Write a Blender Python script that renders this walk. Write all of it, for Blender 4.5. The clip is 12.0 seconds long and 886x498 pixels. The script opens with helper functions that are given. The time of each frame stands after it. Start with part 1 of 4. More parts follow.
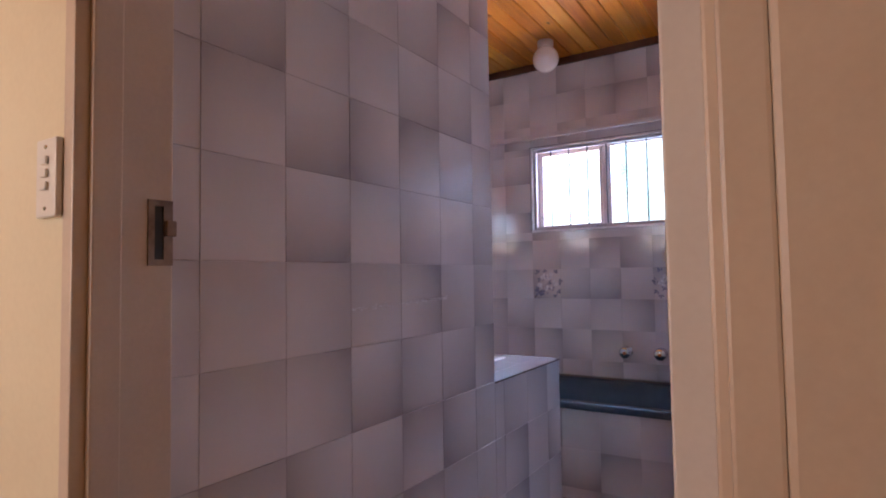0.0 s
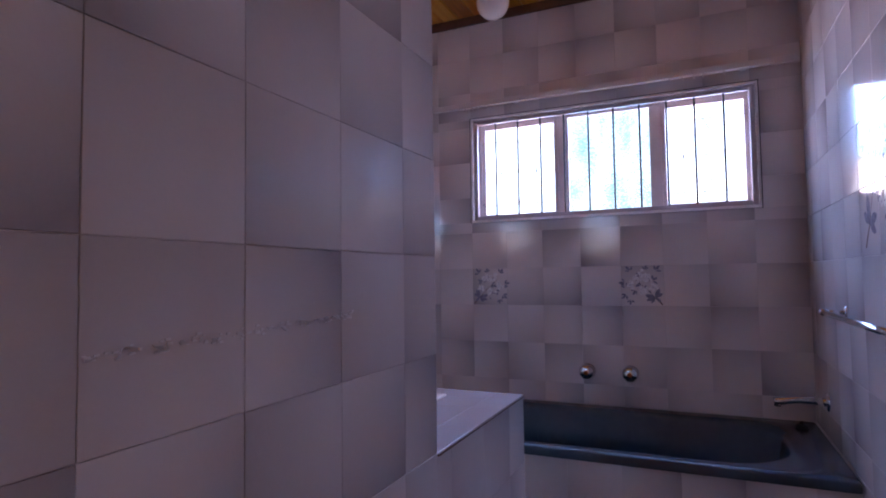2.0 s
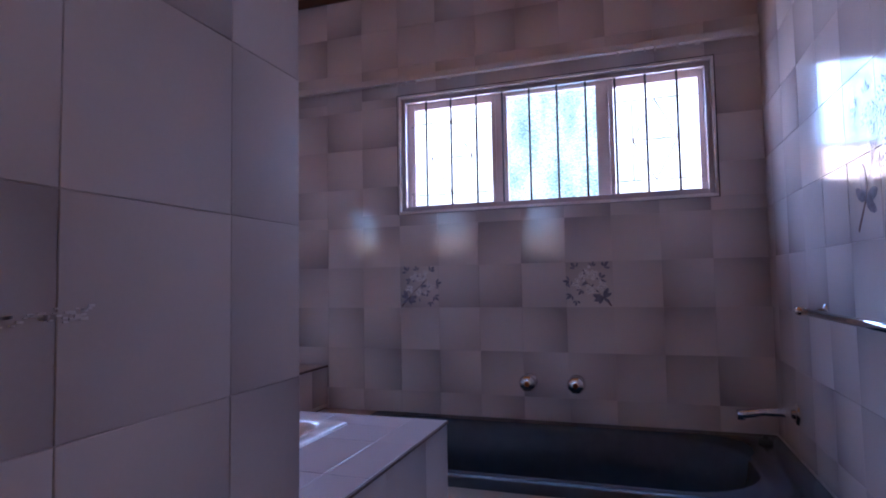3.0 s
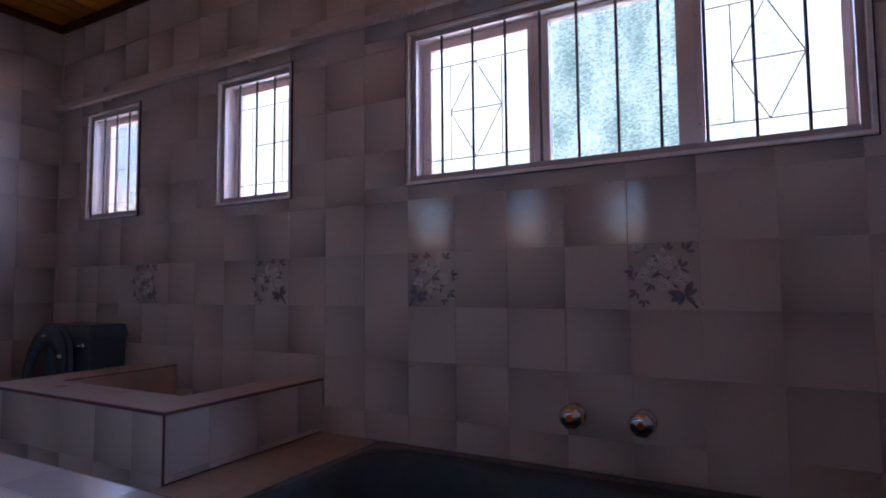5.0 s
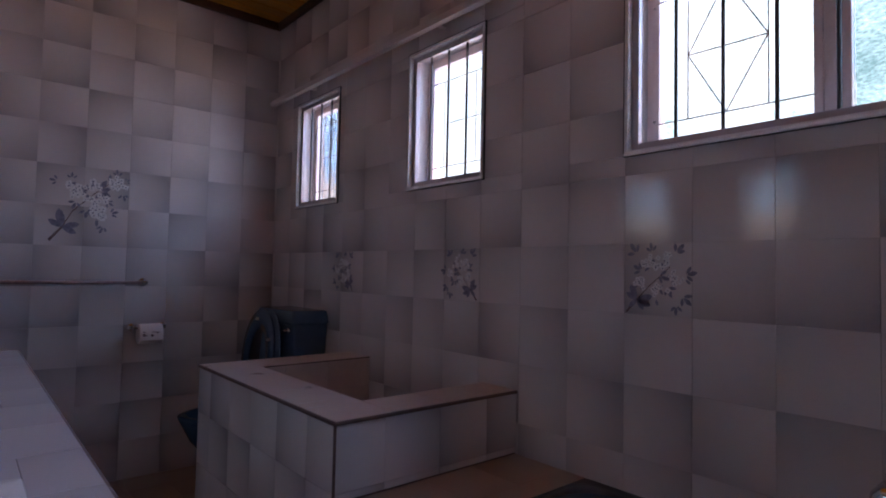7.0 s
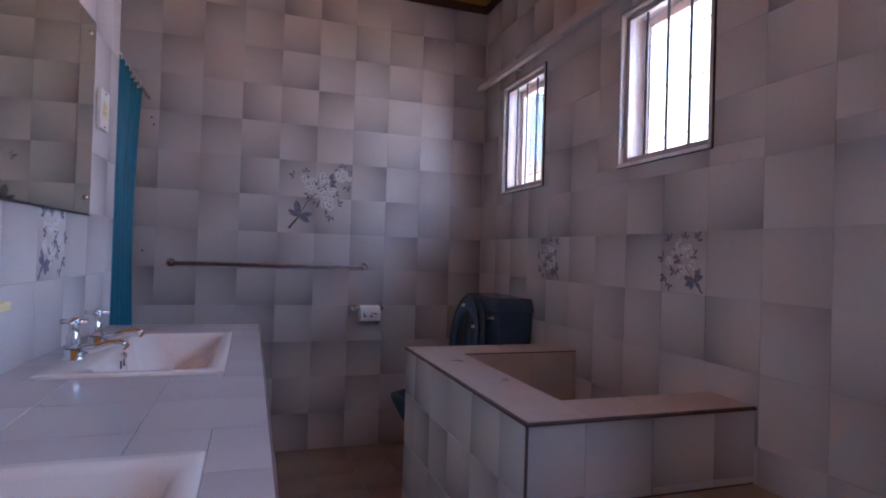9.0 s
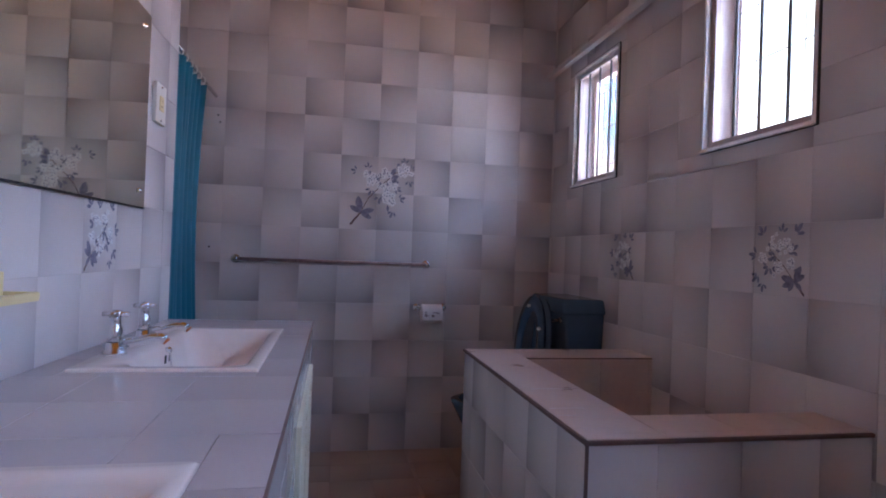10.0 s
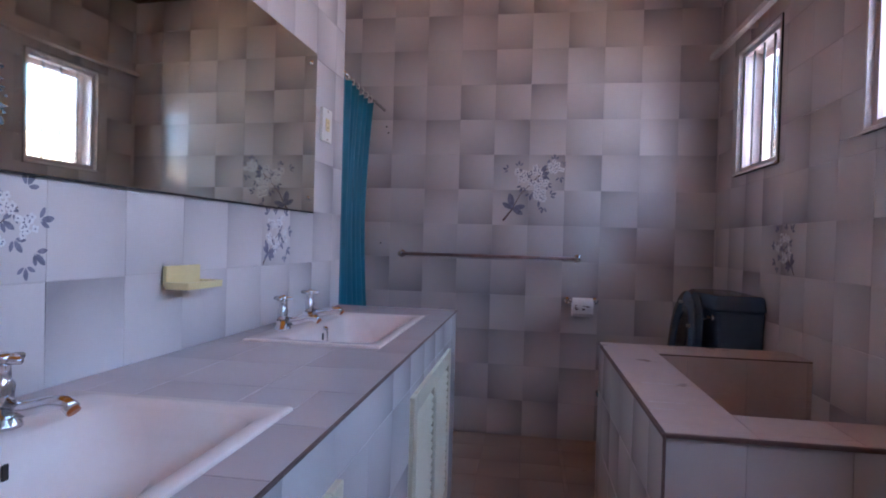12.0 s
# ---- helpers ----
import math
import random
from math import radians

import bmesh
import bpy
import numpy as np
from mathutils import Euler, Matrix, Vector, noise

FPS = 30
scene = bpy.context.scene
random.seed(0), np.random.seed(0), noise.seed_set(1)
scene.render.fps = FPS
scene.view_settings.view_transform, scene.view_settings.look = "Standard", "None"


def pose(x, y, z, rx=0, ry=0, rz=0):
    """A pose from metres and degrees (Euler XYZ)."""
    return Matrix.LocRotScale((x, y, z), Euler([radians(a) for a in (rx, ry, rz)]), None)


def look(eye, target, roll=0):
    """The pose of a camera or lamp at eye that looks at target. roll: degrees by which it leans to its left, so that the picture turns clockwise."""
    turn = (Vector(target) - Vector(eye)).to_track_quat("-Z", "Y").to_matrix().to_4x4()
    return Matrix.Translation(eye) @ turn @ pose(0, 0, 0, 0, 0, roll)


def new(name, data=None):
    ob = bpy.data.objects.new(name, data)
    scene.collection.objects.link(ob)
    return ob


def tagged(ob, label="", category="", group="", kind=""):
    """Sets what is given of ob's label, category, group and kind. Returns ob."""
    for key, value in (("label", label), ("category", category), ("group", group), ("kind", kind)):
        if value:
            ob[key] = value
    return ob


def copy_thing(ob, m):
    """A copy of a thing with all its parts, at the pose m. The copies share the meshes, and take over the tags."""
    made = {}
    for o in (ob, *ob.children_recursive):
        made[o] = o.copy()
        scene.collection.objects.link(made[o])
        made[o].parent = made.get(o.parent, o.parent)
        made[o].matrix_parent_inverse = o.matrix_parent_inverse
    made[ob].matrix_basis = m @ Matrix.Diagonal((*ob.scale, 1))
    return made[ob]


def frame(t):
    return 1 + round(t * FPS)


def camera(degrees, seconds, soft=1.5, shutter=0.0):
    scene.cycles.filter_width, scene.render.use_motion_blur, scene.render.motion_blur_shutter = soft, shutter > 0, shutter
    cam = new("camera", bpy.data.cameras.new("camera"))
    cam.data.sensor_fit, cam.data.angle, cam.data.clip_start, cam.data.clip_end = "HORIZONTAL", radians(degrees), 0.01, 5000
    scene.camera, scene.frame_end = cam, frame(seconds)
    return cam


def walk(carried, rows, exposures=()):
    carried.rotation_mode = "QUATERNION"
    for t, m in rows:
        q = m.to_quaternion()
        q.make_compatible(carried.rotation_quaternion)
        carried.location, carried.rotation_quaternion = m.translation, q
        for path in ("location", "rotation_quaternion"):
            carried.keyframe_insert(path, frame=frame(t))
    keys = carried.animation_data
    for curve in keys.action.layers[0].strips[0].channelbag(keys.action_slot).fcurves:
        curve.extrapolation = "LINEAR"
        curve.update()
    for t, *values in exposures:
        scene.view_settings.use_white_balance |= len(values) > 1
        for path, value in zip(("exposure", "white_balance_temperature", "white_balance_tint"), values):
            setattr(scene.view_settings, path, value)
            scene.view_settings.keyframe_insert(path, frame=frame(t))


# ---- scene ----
cam = camera(76.2, 12.0, soft=1.9)
PATH = [
    (0, (0.093, 0.54, 1.166), (-0.972, 2.23, 1.261), -0.9),
    (0.5, (-0.074, 0.731, 1.182), (-1.12, 2.434, 1.264), -0.8),
    (1, (-0.159, 0.899, 1.155), (-1.193, 2.609, 1.246), -0.6),
    (1.5, (-0.267, 1.06, 1.167), (-1.208, 2.822, 1.258), -0.7),
    (2, (-0.311, 1.239, 1.158), (-1.138, 3.057, 1.256), -0.8),
    (2.5, (-0.355, 1.446, 1.148), (-1.075, 3.308, 1.255), -1.0),
    (3, (-0.384, 1.639, 1.121), (-1.024, 3.53, 1.238), -1.0),
    (3.2, (-0.407, 1.736, 1.116), (-0.991, 3.645, 1.235), -1.0),
    (4.8, (-0.321, 2.359, 1.072), (-1.209, 4.145, 1.209), -0.7),
    (5, (-0.338, 2.407, 1.077), (-1.299, 4.156, 1.207), -0.5),
    (5.5, (-0.402, 2.531, 1.087), (-1.508, 4.194, 1.2), 0.0),
    (6, (-0.468, 2.621, 1.091), (-1.727, 4.171, 1.2), 0.3),
    (6.5, (-0.527, 2.673, 1.111), (-1.898, 4.127, 1.202), 0.7),
    (7, (-0.571, 2.734, 1.108), (-2.09, 4.032, 1.19), 1.2),
    (7.5, (-0.577, 2.776, 1.109), (-2.235, 3.894, 1.168), 1.5),
    (7.7, (-0.584, 2.789, 1.098), (-2.29, 3.832, 1.157), 1.6),
    (9.5, (-0.741, 2.912, 1.099), (-2.675, 3.422, 1.114), 1.9),
    (10, (-0.802, 2.972, 1.082), (-2.765, 3.353, 1.1), 2.1),
    (10.5, (-0.828, 3.037, 1.084), (-2.815, 3.269, 1.09), 1.9),
    (11, (-0.785, 3.12, 1.096), (-2.784, 3.072, 1.072), 1.7),
    (11.5, (-0.742, 3.184, 1.095), (-2.731, 2.971, 1.067), 1.6),
    (12, (-0.653, 3.205, 1.096), (-2.631, 2.907, 1.069), 1.6),
]
EXPOSURES = [(0.0, 0.45, 5850, 15), (0.6, 0.27, 5700, 22), (1.5, -0.03, 5500, 25), (2.5, -0.3, 5350, 26), (3.2, -0.5, 5350, 25), (4.8, -1.05, 5850, 20), (5.5, -1.27, 6050, 19), (6.5, -1.17, 6020, 16), (7.5, -0.75, 6000, 14), (9.5, -0.02, 6000, 13), (12.0, 0.05, 6000, 12)]
walk(cam, [(t, look(eye, target, roll)) for t, eye, target, roll in PATH], EXPOSURES)

# ---- sky, sun and the daylight in the windows ----
world = bpy.data.worlds.new("sky")
scene.world = world
world.use_nodes = True
wn = world.node_tree
sky = wn.nodes.new("ShaderNodeTexSky")
sky.sky_type, sky.sun_disc = "NISHITA", False
sky.sun_elevation, sky.sun_rotation = radians(52), radians(200)
wn.links.new(sky.outputs["Color"], wn.nodes["Background"].inputs["Color"])
wn.nodes["Background"].inputs["Strength"].default_value = 0.1

sun = new("sun", bpy.data.lights.new("sun", "SUN"))
sun.data.energy, sun.data.angle, sun.data.color = 2.5, radians(0.5), (1.0, 0.95, 0.88)
sun.matrix_basis = look((2, -6, 9), (0, 0, 0))


def window_light(x0, x1, z0, z1, y, radiance, colour):
    """Daylight that falls through one window, as a lamp just outside its opening."""
    data = bpy.data.lights.new("window_daylight", "AREA")
    data.shape, data.size, data.size_y = "RECTANGLE", x1 - x0, z1 - z0
    data.energy, data.color = radiance * math.pi * (x1 - x0) * (z1 - z0), colour
    lamp = new("window_daylight", data)
    lamp.matrix_basis = look(((x0 + x1) / 2, y, (z0 + z1) / 2), ((x0 + x1) / 2, y - 1, (z0 + z1) / 2))
    return lamp


# blue sky light comes from above the window's middle, warm light off the sunlit yard from below it
SKY_BLUE, YARD_WARM = (0.37, 0.58, 1.0), (1.0, 0.70, 0.59)
for wx0, wx1 in ((-1.82, 1.6), (-2.84, -1.82), (-5.2, -2.84)):
    window_light(wx0, wx1, 1.76, 3.1, 4.80, 20.5, SKY_BLUE)
    window_light(wx0, wx1, 0.35, 1.74, 4.80, 14.5, YARD_WARM)
# fill lamp added for the passage outside the door, from behind the camera
passage_fill = new("passage_fill_light", bpy.data.lights.new("passage_fill_light", "AREA"))
passage_fill.data.shape, passage_fill.data.size, passage_fill.data.size_y = "RECTANGLE", 1.2, 1.0
passage_fill.data.energy, passage_fill.data.color = 25.0, (1.0, 0.79, 0.65)
passage_fill.matrix_basis = look((-2.0, -1.28, 1.55), (-2.0, 0, 1.55))


# ---- materials ----
def material(name, rough=0.5, metal=0.0, spec=0.5):
    m = bpy.data.materials.new(name)
    m.use_nodes = True
    b = m.node_tree.nodes["Principled BSDF"]
    b.inputs["Roughness"].default_value = rough
    b.inputs["Metallic"].default_value = metal
    b.inputs["Specular IOR Level"].default_value = spec
    return m, m.node_tree.nodes, m.node_tree.links, b


def mix_colour(nodes, links, fac, a, b, blend="MIX"):
    n = nodes.new("ShaderNodeMix")
    n.data_type, n.blend_type = "RGBA", blend
    for sock, val in ((n.inputs[0], fac), (n.inputs[6], a), (n.inputs[7], b)):
        if isinstance(val, bpy.types.NodeSocket):
            links.new(val, sock)
        elif isinstance(val, (int, float)):
            sock.default_value = val
        else:
            sock.default_value = (*val, 1.0)
    return n.outputs[2]


def maths(nodes, links, op, a, b=0.0, clamp=False):
    n = nodes.new("ShaderNodeMath")
    n.operation, n.use_clamp = op, clamp
    for sock, val in ((n.inputs[0], a), (n.inputs[1], b)):
        if isinstance(val, bpy.types.NodeSocket):
            links.new(val, sock)
        else:
            sock.default_value = val
    return n.outputs[0]


def noise_node(nodes, links, scale, detail=4.0, rough=0.55, coord=None, stretch=None):
    n = nodes.new("ShaderNodeTexNoise")
    n.inputs["Scale"].default_value, n.inputs["Detail"].default_value = scale, detail
    n.inputs["Roughness"].default_value = rough
    if coord is None:
        coord = nodes.new("ShaderNodeNewGeometry").outputs["Position"]
    if stretch:
        mp = nodes.new("ShaderNodeMapping")
        mp.inputs["Scale"].default_value = stretch
        links.new(coord, mp.inputs["Vector"])
        coord = mp.outputs["Vector"]
    links.new(coord, n.inputs["Vector"])
    return n.outputs["Fac"]


def bump(nodes, links, bsdf, height, strength, distance):
    n = nodes.new("ShaderNodeBump")
    n.inputs["Strength"].default_value, n.inputs["Distance"].default_value = strength, distance
    links.new(height, n.inputs["Height"])
    links.new(n.outputs["Normal"], bsdf.inputs["Normal"])


def ramp(nodes, links, fac, stops):
    n = nodes.new("ShaderNodeValToRGB")
    el = n.color_ramp.elements
    while len(el) < len(stops):
        el.new(0.5)
    for e, (p, c) in zip(el, stops):
        e.position, e.color = p, (*c, 1.0)
    links.new(fac, n.inputs["Fac"])
    return n.outputs["Color"]


def worn(name, colour, dark, rough, metal=0.0, scale=3.0, fine=60.0, bump_mm=0.3, spec=0.5):
    """A plain surface with broad stains, fine grain and slight relief."""
    m, n, l, b = material(name, rough, metal, spec)
    broad = noise_node(n, l, scale)
    grain = noise_node(n, l, fine, 3.0)
    f = maths(n, l, "ADD", maths(n, l, "MULTIPLY", broad, 0.75), maths(n, l, "MULTIPLY", grain, 0.25))
    l.new(ramp(n, l, f, [(0.32, dark), (0.62, colour)]), b.inputs["Base Color"])
    r = maths(n, l, "MULTIPLY_ADD", broad, 0.22)
    n[r.node.name].inputs[2].default_value = max(0.02, rough - 0.1)
    l.new(r, b.inputs["Roughness"])
    bump(n, l, b, grain, 0.35, bump_mm / 1000)
    return m


def tile_material(name, light, dark, rough=0.16, shade=1.0):
    """Glazed tile whose printed tone runs from pale to dark across each piece."""
    m, n, l, b = material(name, rough, 0.0, 0.34)
    xyz = n.new("ShaderNodeSeparateXYZ")
    tc = n.new("ShaderNodeTexCoord")
    l.new(tc.outputs["Object"], xyz.inputs[0])
    u = maths(n, l, "MULTIPLY_ADD", xyz.outputs[0], 5.0, True)
    n[u.node.name].inputs[2].default_value = 0.5
    v = maths(n, l, "MULTIPLY_ADD", xyz.outputs[1], 5.0, True)
    n[v.node.name].inputs[2].default_value = 0.5
    a = maths(n, l, "POWER", u, 1.7)
    c = maths(n, l, "MULTIPLY", maths(n, l, "POWER", v, 3.0), 0.55)
    info = n.new("ShaderNodeObjectInfo")
    strength = maths(n, l, "MULTIPLY_ADD", info.outputs["Random"], 0.7)
    n[strength.node.name].inputs[2].default_value = 0.35
    g = maths(n, l, "MULTIPLY", maths(n, l, "ADD", a, c), maths(n, l, "MULTIPLY", strength, 0.8 * shade), True)
    cloud = noise_node(n, l, 9.0, 5.0)
    speck = noise_node(n, l, 220.0, 2.0)
    g2 = maths(n, l, "ADD", g, maths(n, l, "MULTIPLY", maths(n, l, "SUBTRACT", cloud, 0.5), 0.22), True)
    g3 = maths(n, l, "ADD", g2, maths(n, l, "MULTIPLY", maths(n, l, "SUBTRACT", speck, 0.5), 0.10), True)
    l.new(mix_colour(n, l, g3, light, dark), b.inputs["Base Color"])
    smear = noise_node(n, l, 5.0, 4.0)
    r = maths(n, l, "MULTIPLY_ADD", smear, 0.14 if rough < 0.15 else 0.22)
    n[r.node.name].inputs[2].default_value = rough - 0.08
    l.new(r, b.inputs["Roughness"])
    bump(n, l, b, noise_node(n, l, 55.0, 2.0), 0.12, 0.0006)
    return m


def pine_material(name):
    m, n, l, b = material(name, 0.32)
    isl = n.new("ShaderNodeNewGeometry").outputs["Random Per Island"]
    grain = noise_node(n, l, 26.0, 6.0, 0.6, None, (1.0, 0.06, 1.0))
    fine = noise_node(n, l, 130.0, 3.0, 0.6, None, (1.0, 0.05, 1.0))
    vor = n.new("ShaderNodeTexVoronoi")
    vor.inputs["Scale"].default_value = 3.4
    geo = n.new("ShaderNodeNewGeometry").outputs["Position"]
    mp = n.new("ShaderNodeMapping")
    mp.inputs["Scale"].default_value = (2.2, 1.0, 1.0)
    l.new(geo, mp.inputs["Vector"])
    l.new(mp.outputs["Vector"], vor.inputs["Vector"])
    knot = ramp(n, l, vor.outputs["Distance"], [(0.03, (1, 1, 1)), (0.09, (0, 0, 0))])
    f = maths(n, l, "ADD", maths(n, l, "MULTIPLY", grain, 0.5), maths(n, l, "ADD", maths(n, l, "MULTIPLY", fine, 0.2), maths(n, l, "MULTIPLY", isl, 0.3)))
    wood = ramp(n, l, f, [(0.30, (0.46, 0.13, 0.006)), (0.52, (0.76, 0.29, 0.016)), (0.72, (0.86, 0.43, 0.045))])
    l.new(mix_colour(n, l, knot, wood, (0.12, 0.035, 0.008)), b.inputs["Base Color"])
    bump(n, l, b, fine, 0.25, 0.0006)
    return m


def glass_material(name, tint, pale, scale, low, high):
    """Obscured window glass: pebbled, tinted, letting the daylight through."""
    m, n, l, b = material(name)
    out = n["Material Output"]
    fine = noise_node(n, l, scale, 4.0, 0.6, None, (0.8, 1.0, 1.5))
    broad = noise_node(n, l, 6.0, 2.0, 0.5, None, (2.2, 1.0, 0.7))
    f = maths(n, l, "ADD", maths(n, l, "MULTIPLY", fine, 0.62), maths(n, l, "MULTIPLY", broad, 0.38))
    tone = ramp(n, l, f, [(low, tint), (high, pale)])
    tr = n.new("ShaderNodeBsdfTransparent")
    l.new(tone, tr.inputs["Color"])
    gl = n.new("ShaderNodeBsdfGlossy")
    gl.inputs["Roughness"].default_value = 0.12
    fr = n.new("ShaderNodeFresnel")
    fr.inputs["IOR"].default_value = 1.18
    bp = n.new("ShaderNodeBump")
    bp.inputs["Strength"].default_value, bp.inputs["Distance"].default_value = 0.6, 0.002
    l.new(f, bp.inputs["Height"])
    l.new(bp.outputs["Normal"], gl.inputs["Normal"])
    l.new(bp.outputs["Normal"], fr.inputs["Normal"])
    mx = n.new("ShaderNodeMixShader")
    l.new(fr.outputs[0], mx.inputs[0])
    l.new(tr.outputs[0], mx.inputs[1])
    l.new(gl.outputs[0], mx.inputs[2])
    l.new(mx.outputs[0], out.inputs["Surface"])
    return m


TILE = tile_material("glazed_wall_tile", (0.70, 0.645, 0.635), (0.36, 0.325, 0.33), 0.12)
TOP_TILE = tile_material("worktop_tile", (0.52, 0.45, 0.45), (0.38, 0.32, 0.33), 0.11, 0.6)
FLOOR_TILE = tile_material("brown_floor_tile", (0.44, 0.31, 0.24), (0.28, 0.18, 0.13), 0.3, 0.7)
GROUT = worn("grout", (0.72, 0.66, 0.64), (0.56, 0.50, 0.49), 0.85, scale=6)
GROUT_DARK = worn("dark_grout", (0.16, 0.10, 0.09), (0.09, 0.055, 0.05), 0.85, scale=6)
PLASTER = worn("cream_plaster", (0.76, 0.68, 0.48), (0.68, 0.60, 0.41), 0.6, scale=2.0, fine=90)
DOOR_PAINT = worn("white_door_paint", (0.74, 0.70, 0.66), (0.66, 0.61, 0.57), 0.36, scale=2.5, fine=120, spec=0.25)
FRAME_PAINT = worn("pale_frame_paint", (0.63, 0.52, 0.41), (0.55, 0.44, 0.34), 0.38, scale=3, fine=140)
WINDOW_PAINT = worn("window_paint", (0.70, 0.66, 0.65), (0.55, 0.48, 0.47), 0.4, scale=5, fine=150)
SASH_PAINT = worn("pink_sash_paint", (0.80, 0.68, 0.65), (0.66, 0.53, 0.50), 0.5, scale=5, fine=150)
BAR_FRAME = worn("mauve_bar_frame_paint", (0.50, 0.44, 0.45), (0.40, 0.34, 0.36), 0.35, scale=5, fine=150)
SILL_GLAZE = worn("glossy_white_sill", (0.86, 0.84, 0.84), (0.60, 0.55, 0.56), 0.08, scale=14, fine=90, bump_mm=0.2)
BAR_STEEL = worn("bar_steel", (0.10, 0.09, 0.09), (0.05, 0.045, 0.045), 0.45, 0.2, scale=8)
LATTICE = worn("lattice_steel", (0.60, 0.50, 0.47), (0.45, 0.36, 0.34), 0.5, scale=8)
PINE = pine_material("varnished_pine")
CORNICE = worn("dark_cornice", (0.13, 0.045, 0.02), (0.07, 0.025, 0.012), 0.4, scale=5)
PELMET = worn("curtain_track_paint", (0.66, 0.62, 0.62), (0.56, 0.51, 0.51), 0.4, scale=4)
CHROME, _n, _l, _b = material("chrome", 0.13, 1.0)
_b.inputs["Base Color"].default_value = (0.72, 0.72, 0.74, 1)
_l.new(maths(_n, _l, "MULTIPLY", noise_node(_n, _l, 30.0), 0.28), _b.inputs["Roughness"])
RIM_TILE = worn("beige_rim_tile", (0.60, 0.49, 0.45), (0.52, 0.41, 0.37), 0.30, scale=7, fine=60, bump_mm=0.01, spec=0.3)
STRIKE = worn("tarnished_brass", (0.30, 0.22, 0.16), (0.16, 0.10, 0.07), 0.42, 0.7, scale=25)
RUSTED = worn("rusted_chrome", (0.42, 0.30, 0.29), (0.22, 0.12, 0.10), 0.30, 0.8, scale=14)
BRASSY = worn("copper_tap_inside", (0.55, 0.17, 0.05), (0.35, 0.09, 0.03), 0.35, 0.6, scale=20)
PORCELAIN = worn("pale_pink_porcelain", (0.80, 0.70, 0.66), (0.74, 0.62, 0.57), 0.14, scale=4, fine=30, bump_mm=0.05)
BATH_BLUE = worn("dark_blue_enamel", (0.042, 0.066, 0.095), (0.030, 0.048, 0.072), 0.2, scale=3, fine=30, bump_mm=0.05)
WC_BLUE = worn("slate_blue_porcelain", (0.075, 0.12, 0.185), (0.06, 0.10, 0.15), 0.16, scale=3, fine=30, bump_mm=0.05)
LOUVRE = worn("cream_louvre_paint", (0.74, 0.68, 0.53), (0.64, 0.57, 0.42), 0.42, scale=4)
SOAP = worn("yellow_plastic", (0.78, 0.66, 0.34), (0.70, 0.57, 0.28), 0.35, scale=6)
PLATE = worn("white_plastic", (0.78, 0.75, 0.70), (0.72, 0.68, 0.62), 0.35, scale=6)
PLATE_DARK = worn("brown_plastic", (0.25, 0.14, 0.05), (0.16, 0.09, 0.03), 0.4, scale=6)
PAPER = worn("toilet_paper", (0.80, 0.76, 0.75), (0.72, 0.67, 0.66), 0.9, scale=20)
RUBBER = worn("black_rubber", (0.03, 0.03, 0.03), (0.02, 0.02, 0.02), 0.6, scale=9)
TEAL = worn("teal_curtain_cloth", (0.0, 0.135, 0.20), (0.0, 0.095, 0.15), 0.55, scale=5, fine=300, bump_mm=0.5)
OPAL = worn("opal_glass", (0.80, 0.77, 0.75), (0.77, 0.73, 0.70), 0.16, scale=3, fine=20, bump_mm=0.02)
LEAF_BLUE = worn("printed_blue_leaf", (0.28, 0.27, 0.35), (0.17, 0.17, 0.23), 0.2, scale=60)
BLOSSOM = worn("printed_white_blossom", (0.86, 0.85, 0.85), (0.72, 0.69, 0.70), 0.2, scale=120)
STEM = worn("printed_stem", (0.22, 0.15, 0.15), (0.15, 0.10, 0.11), 0.2, scale=60)
TARNISH = worn("tarnished_silvering", (0.10, 0.14, 0.16), (0.05, 0.07, 0.08), 0.15, scale=90)
SCUFF = worn("dried_paint_scuff", (0.75, 0.73, 0.74), (0.62, 0.60, 0.62), 0.6, scale=60)
EARTH = worn("pale_yard_concrete", (0.42, 0.39, 0.34), (0.32, 0.29, 0.25), 0.9, scale=0.5)
OBSCURE = glass_material("pebbled_green_glass", (0.34, 0.47, 0.47), (0.80, 0.88, 0.89), 115.0, 0.33, 0.66)
CLEARISH = glass_material("pebbled_clear_glass", (0.55, 0.66, 0.67), (0.97, 0.98, 0.98), 115.0, 0.30, 0.56)
MIRROR, _n, _l, _b = material("mirror_silver", 0.02, 1.0)
_b.inputs["Base Color"].default_value = (0.76, 0.78, 0.68, 1)
_l.new(maths(_n, _l, "MULTIPLY", noise_node(_n, _l, 4.0), 0.05), _b.inputs["Roughness"])


# ---- building helpers ----
def part(name, bm, mat, parent=None, label="", smooth=False):
    me = bpy.data.meshes.new(name)
    bm.to_mesh(me)
    bm.free()
    for mm in (mat if isinstance(mat, (list, tuple)) else [mat]):
        me.materials.append(mm)
    if smooth:
        for p in me.polygons:
            p.use_smooth = True
    ob = new(name, me)
    ob.parent = parent
    if label:
        ob["label"] = label
    return ob


def thing(name, label, category, group="", at=(0, 0, 0)):
    ob = new(name)
    ob.empty_display_size = 0.1
    ob.location = at
    return tagged(ob, label, category, group)


def structure(name, bm, mat, label="", category=""):
    return tagged(part(name, bm, mat), label, category, kind="structure")


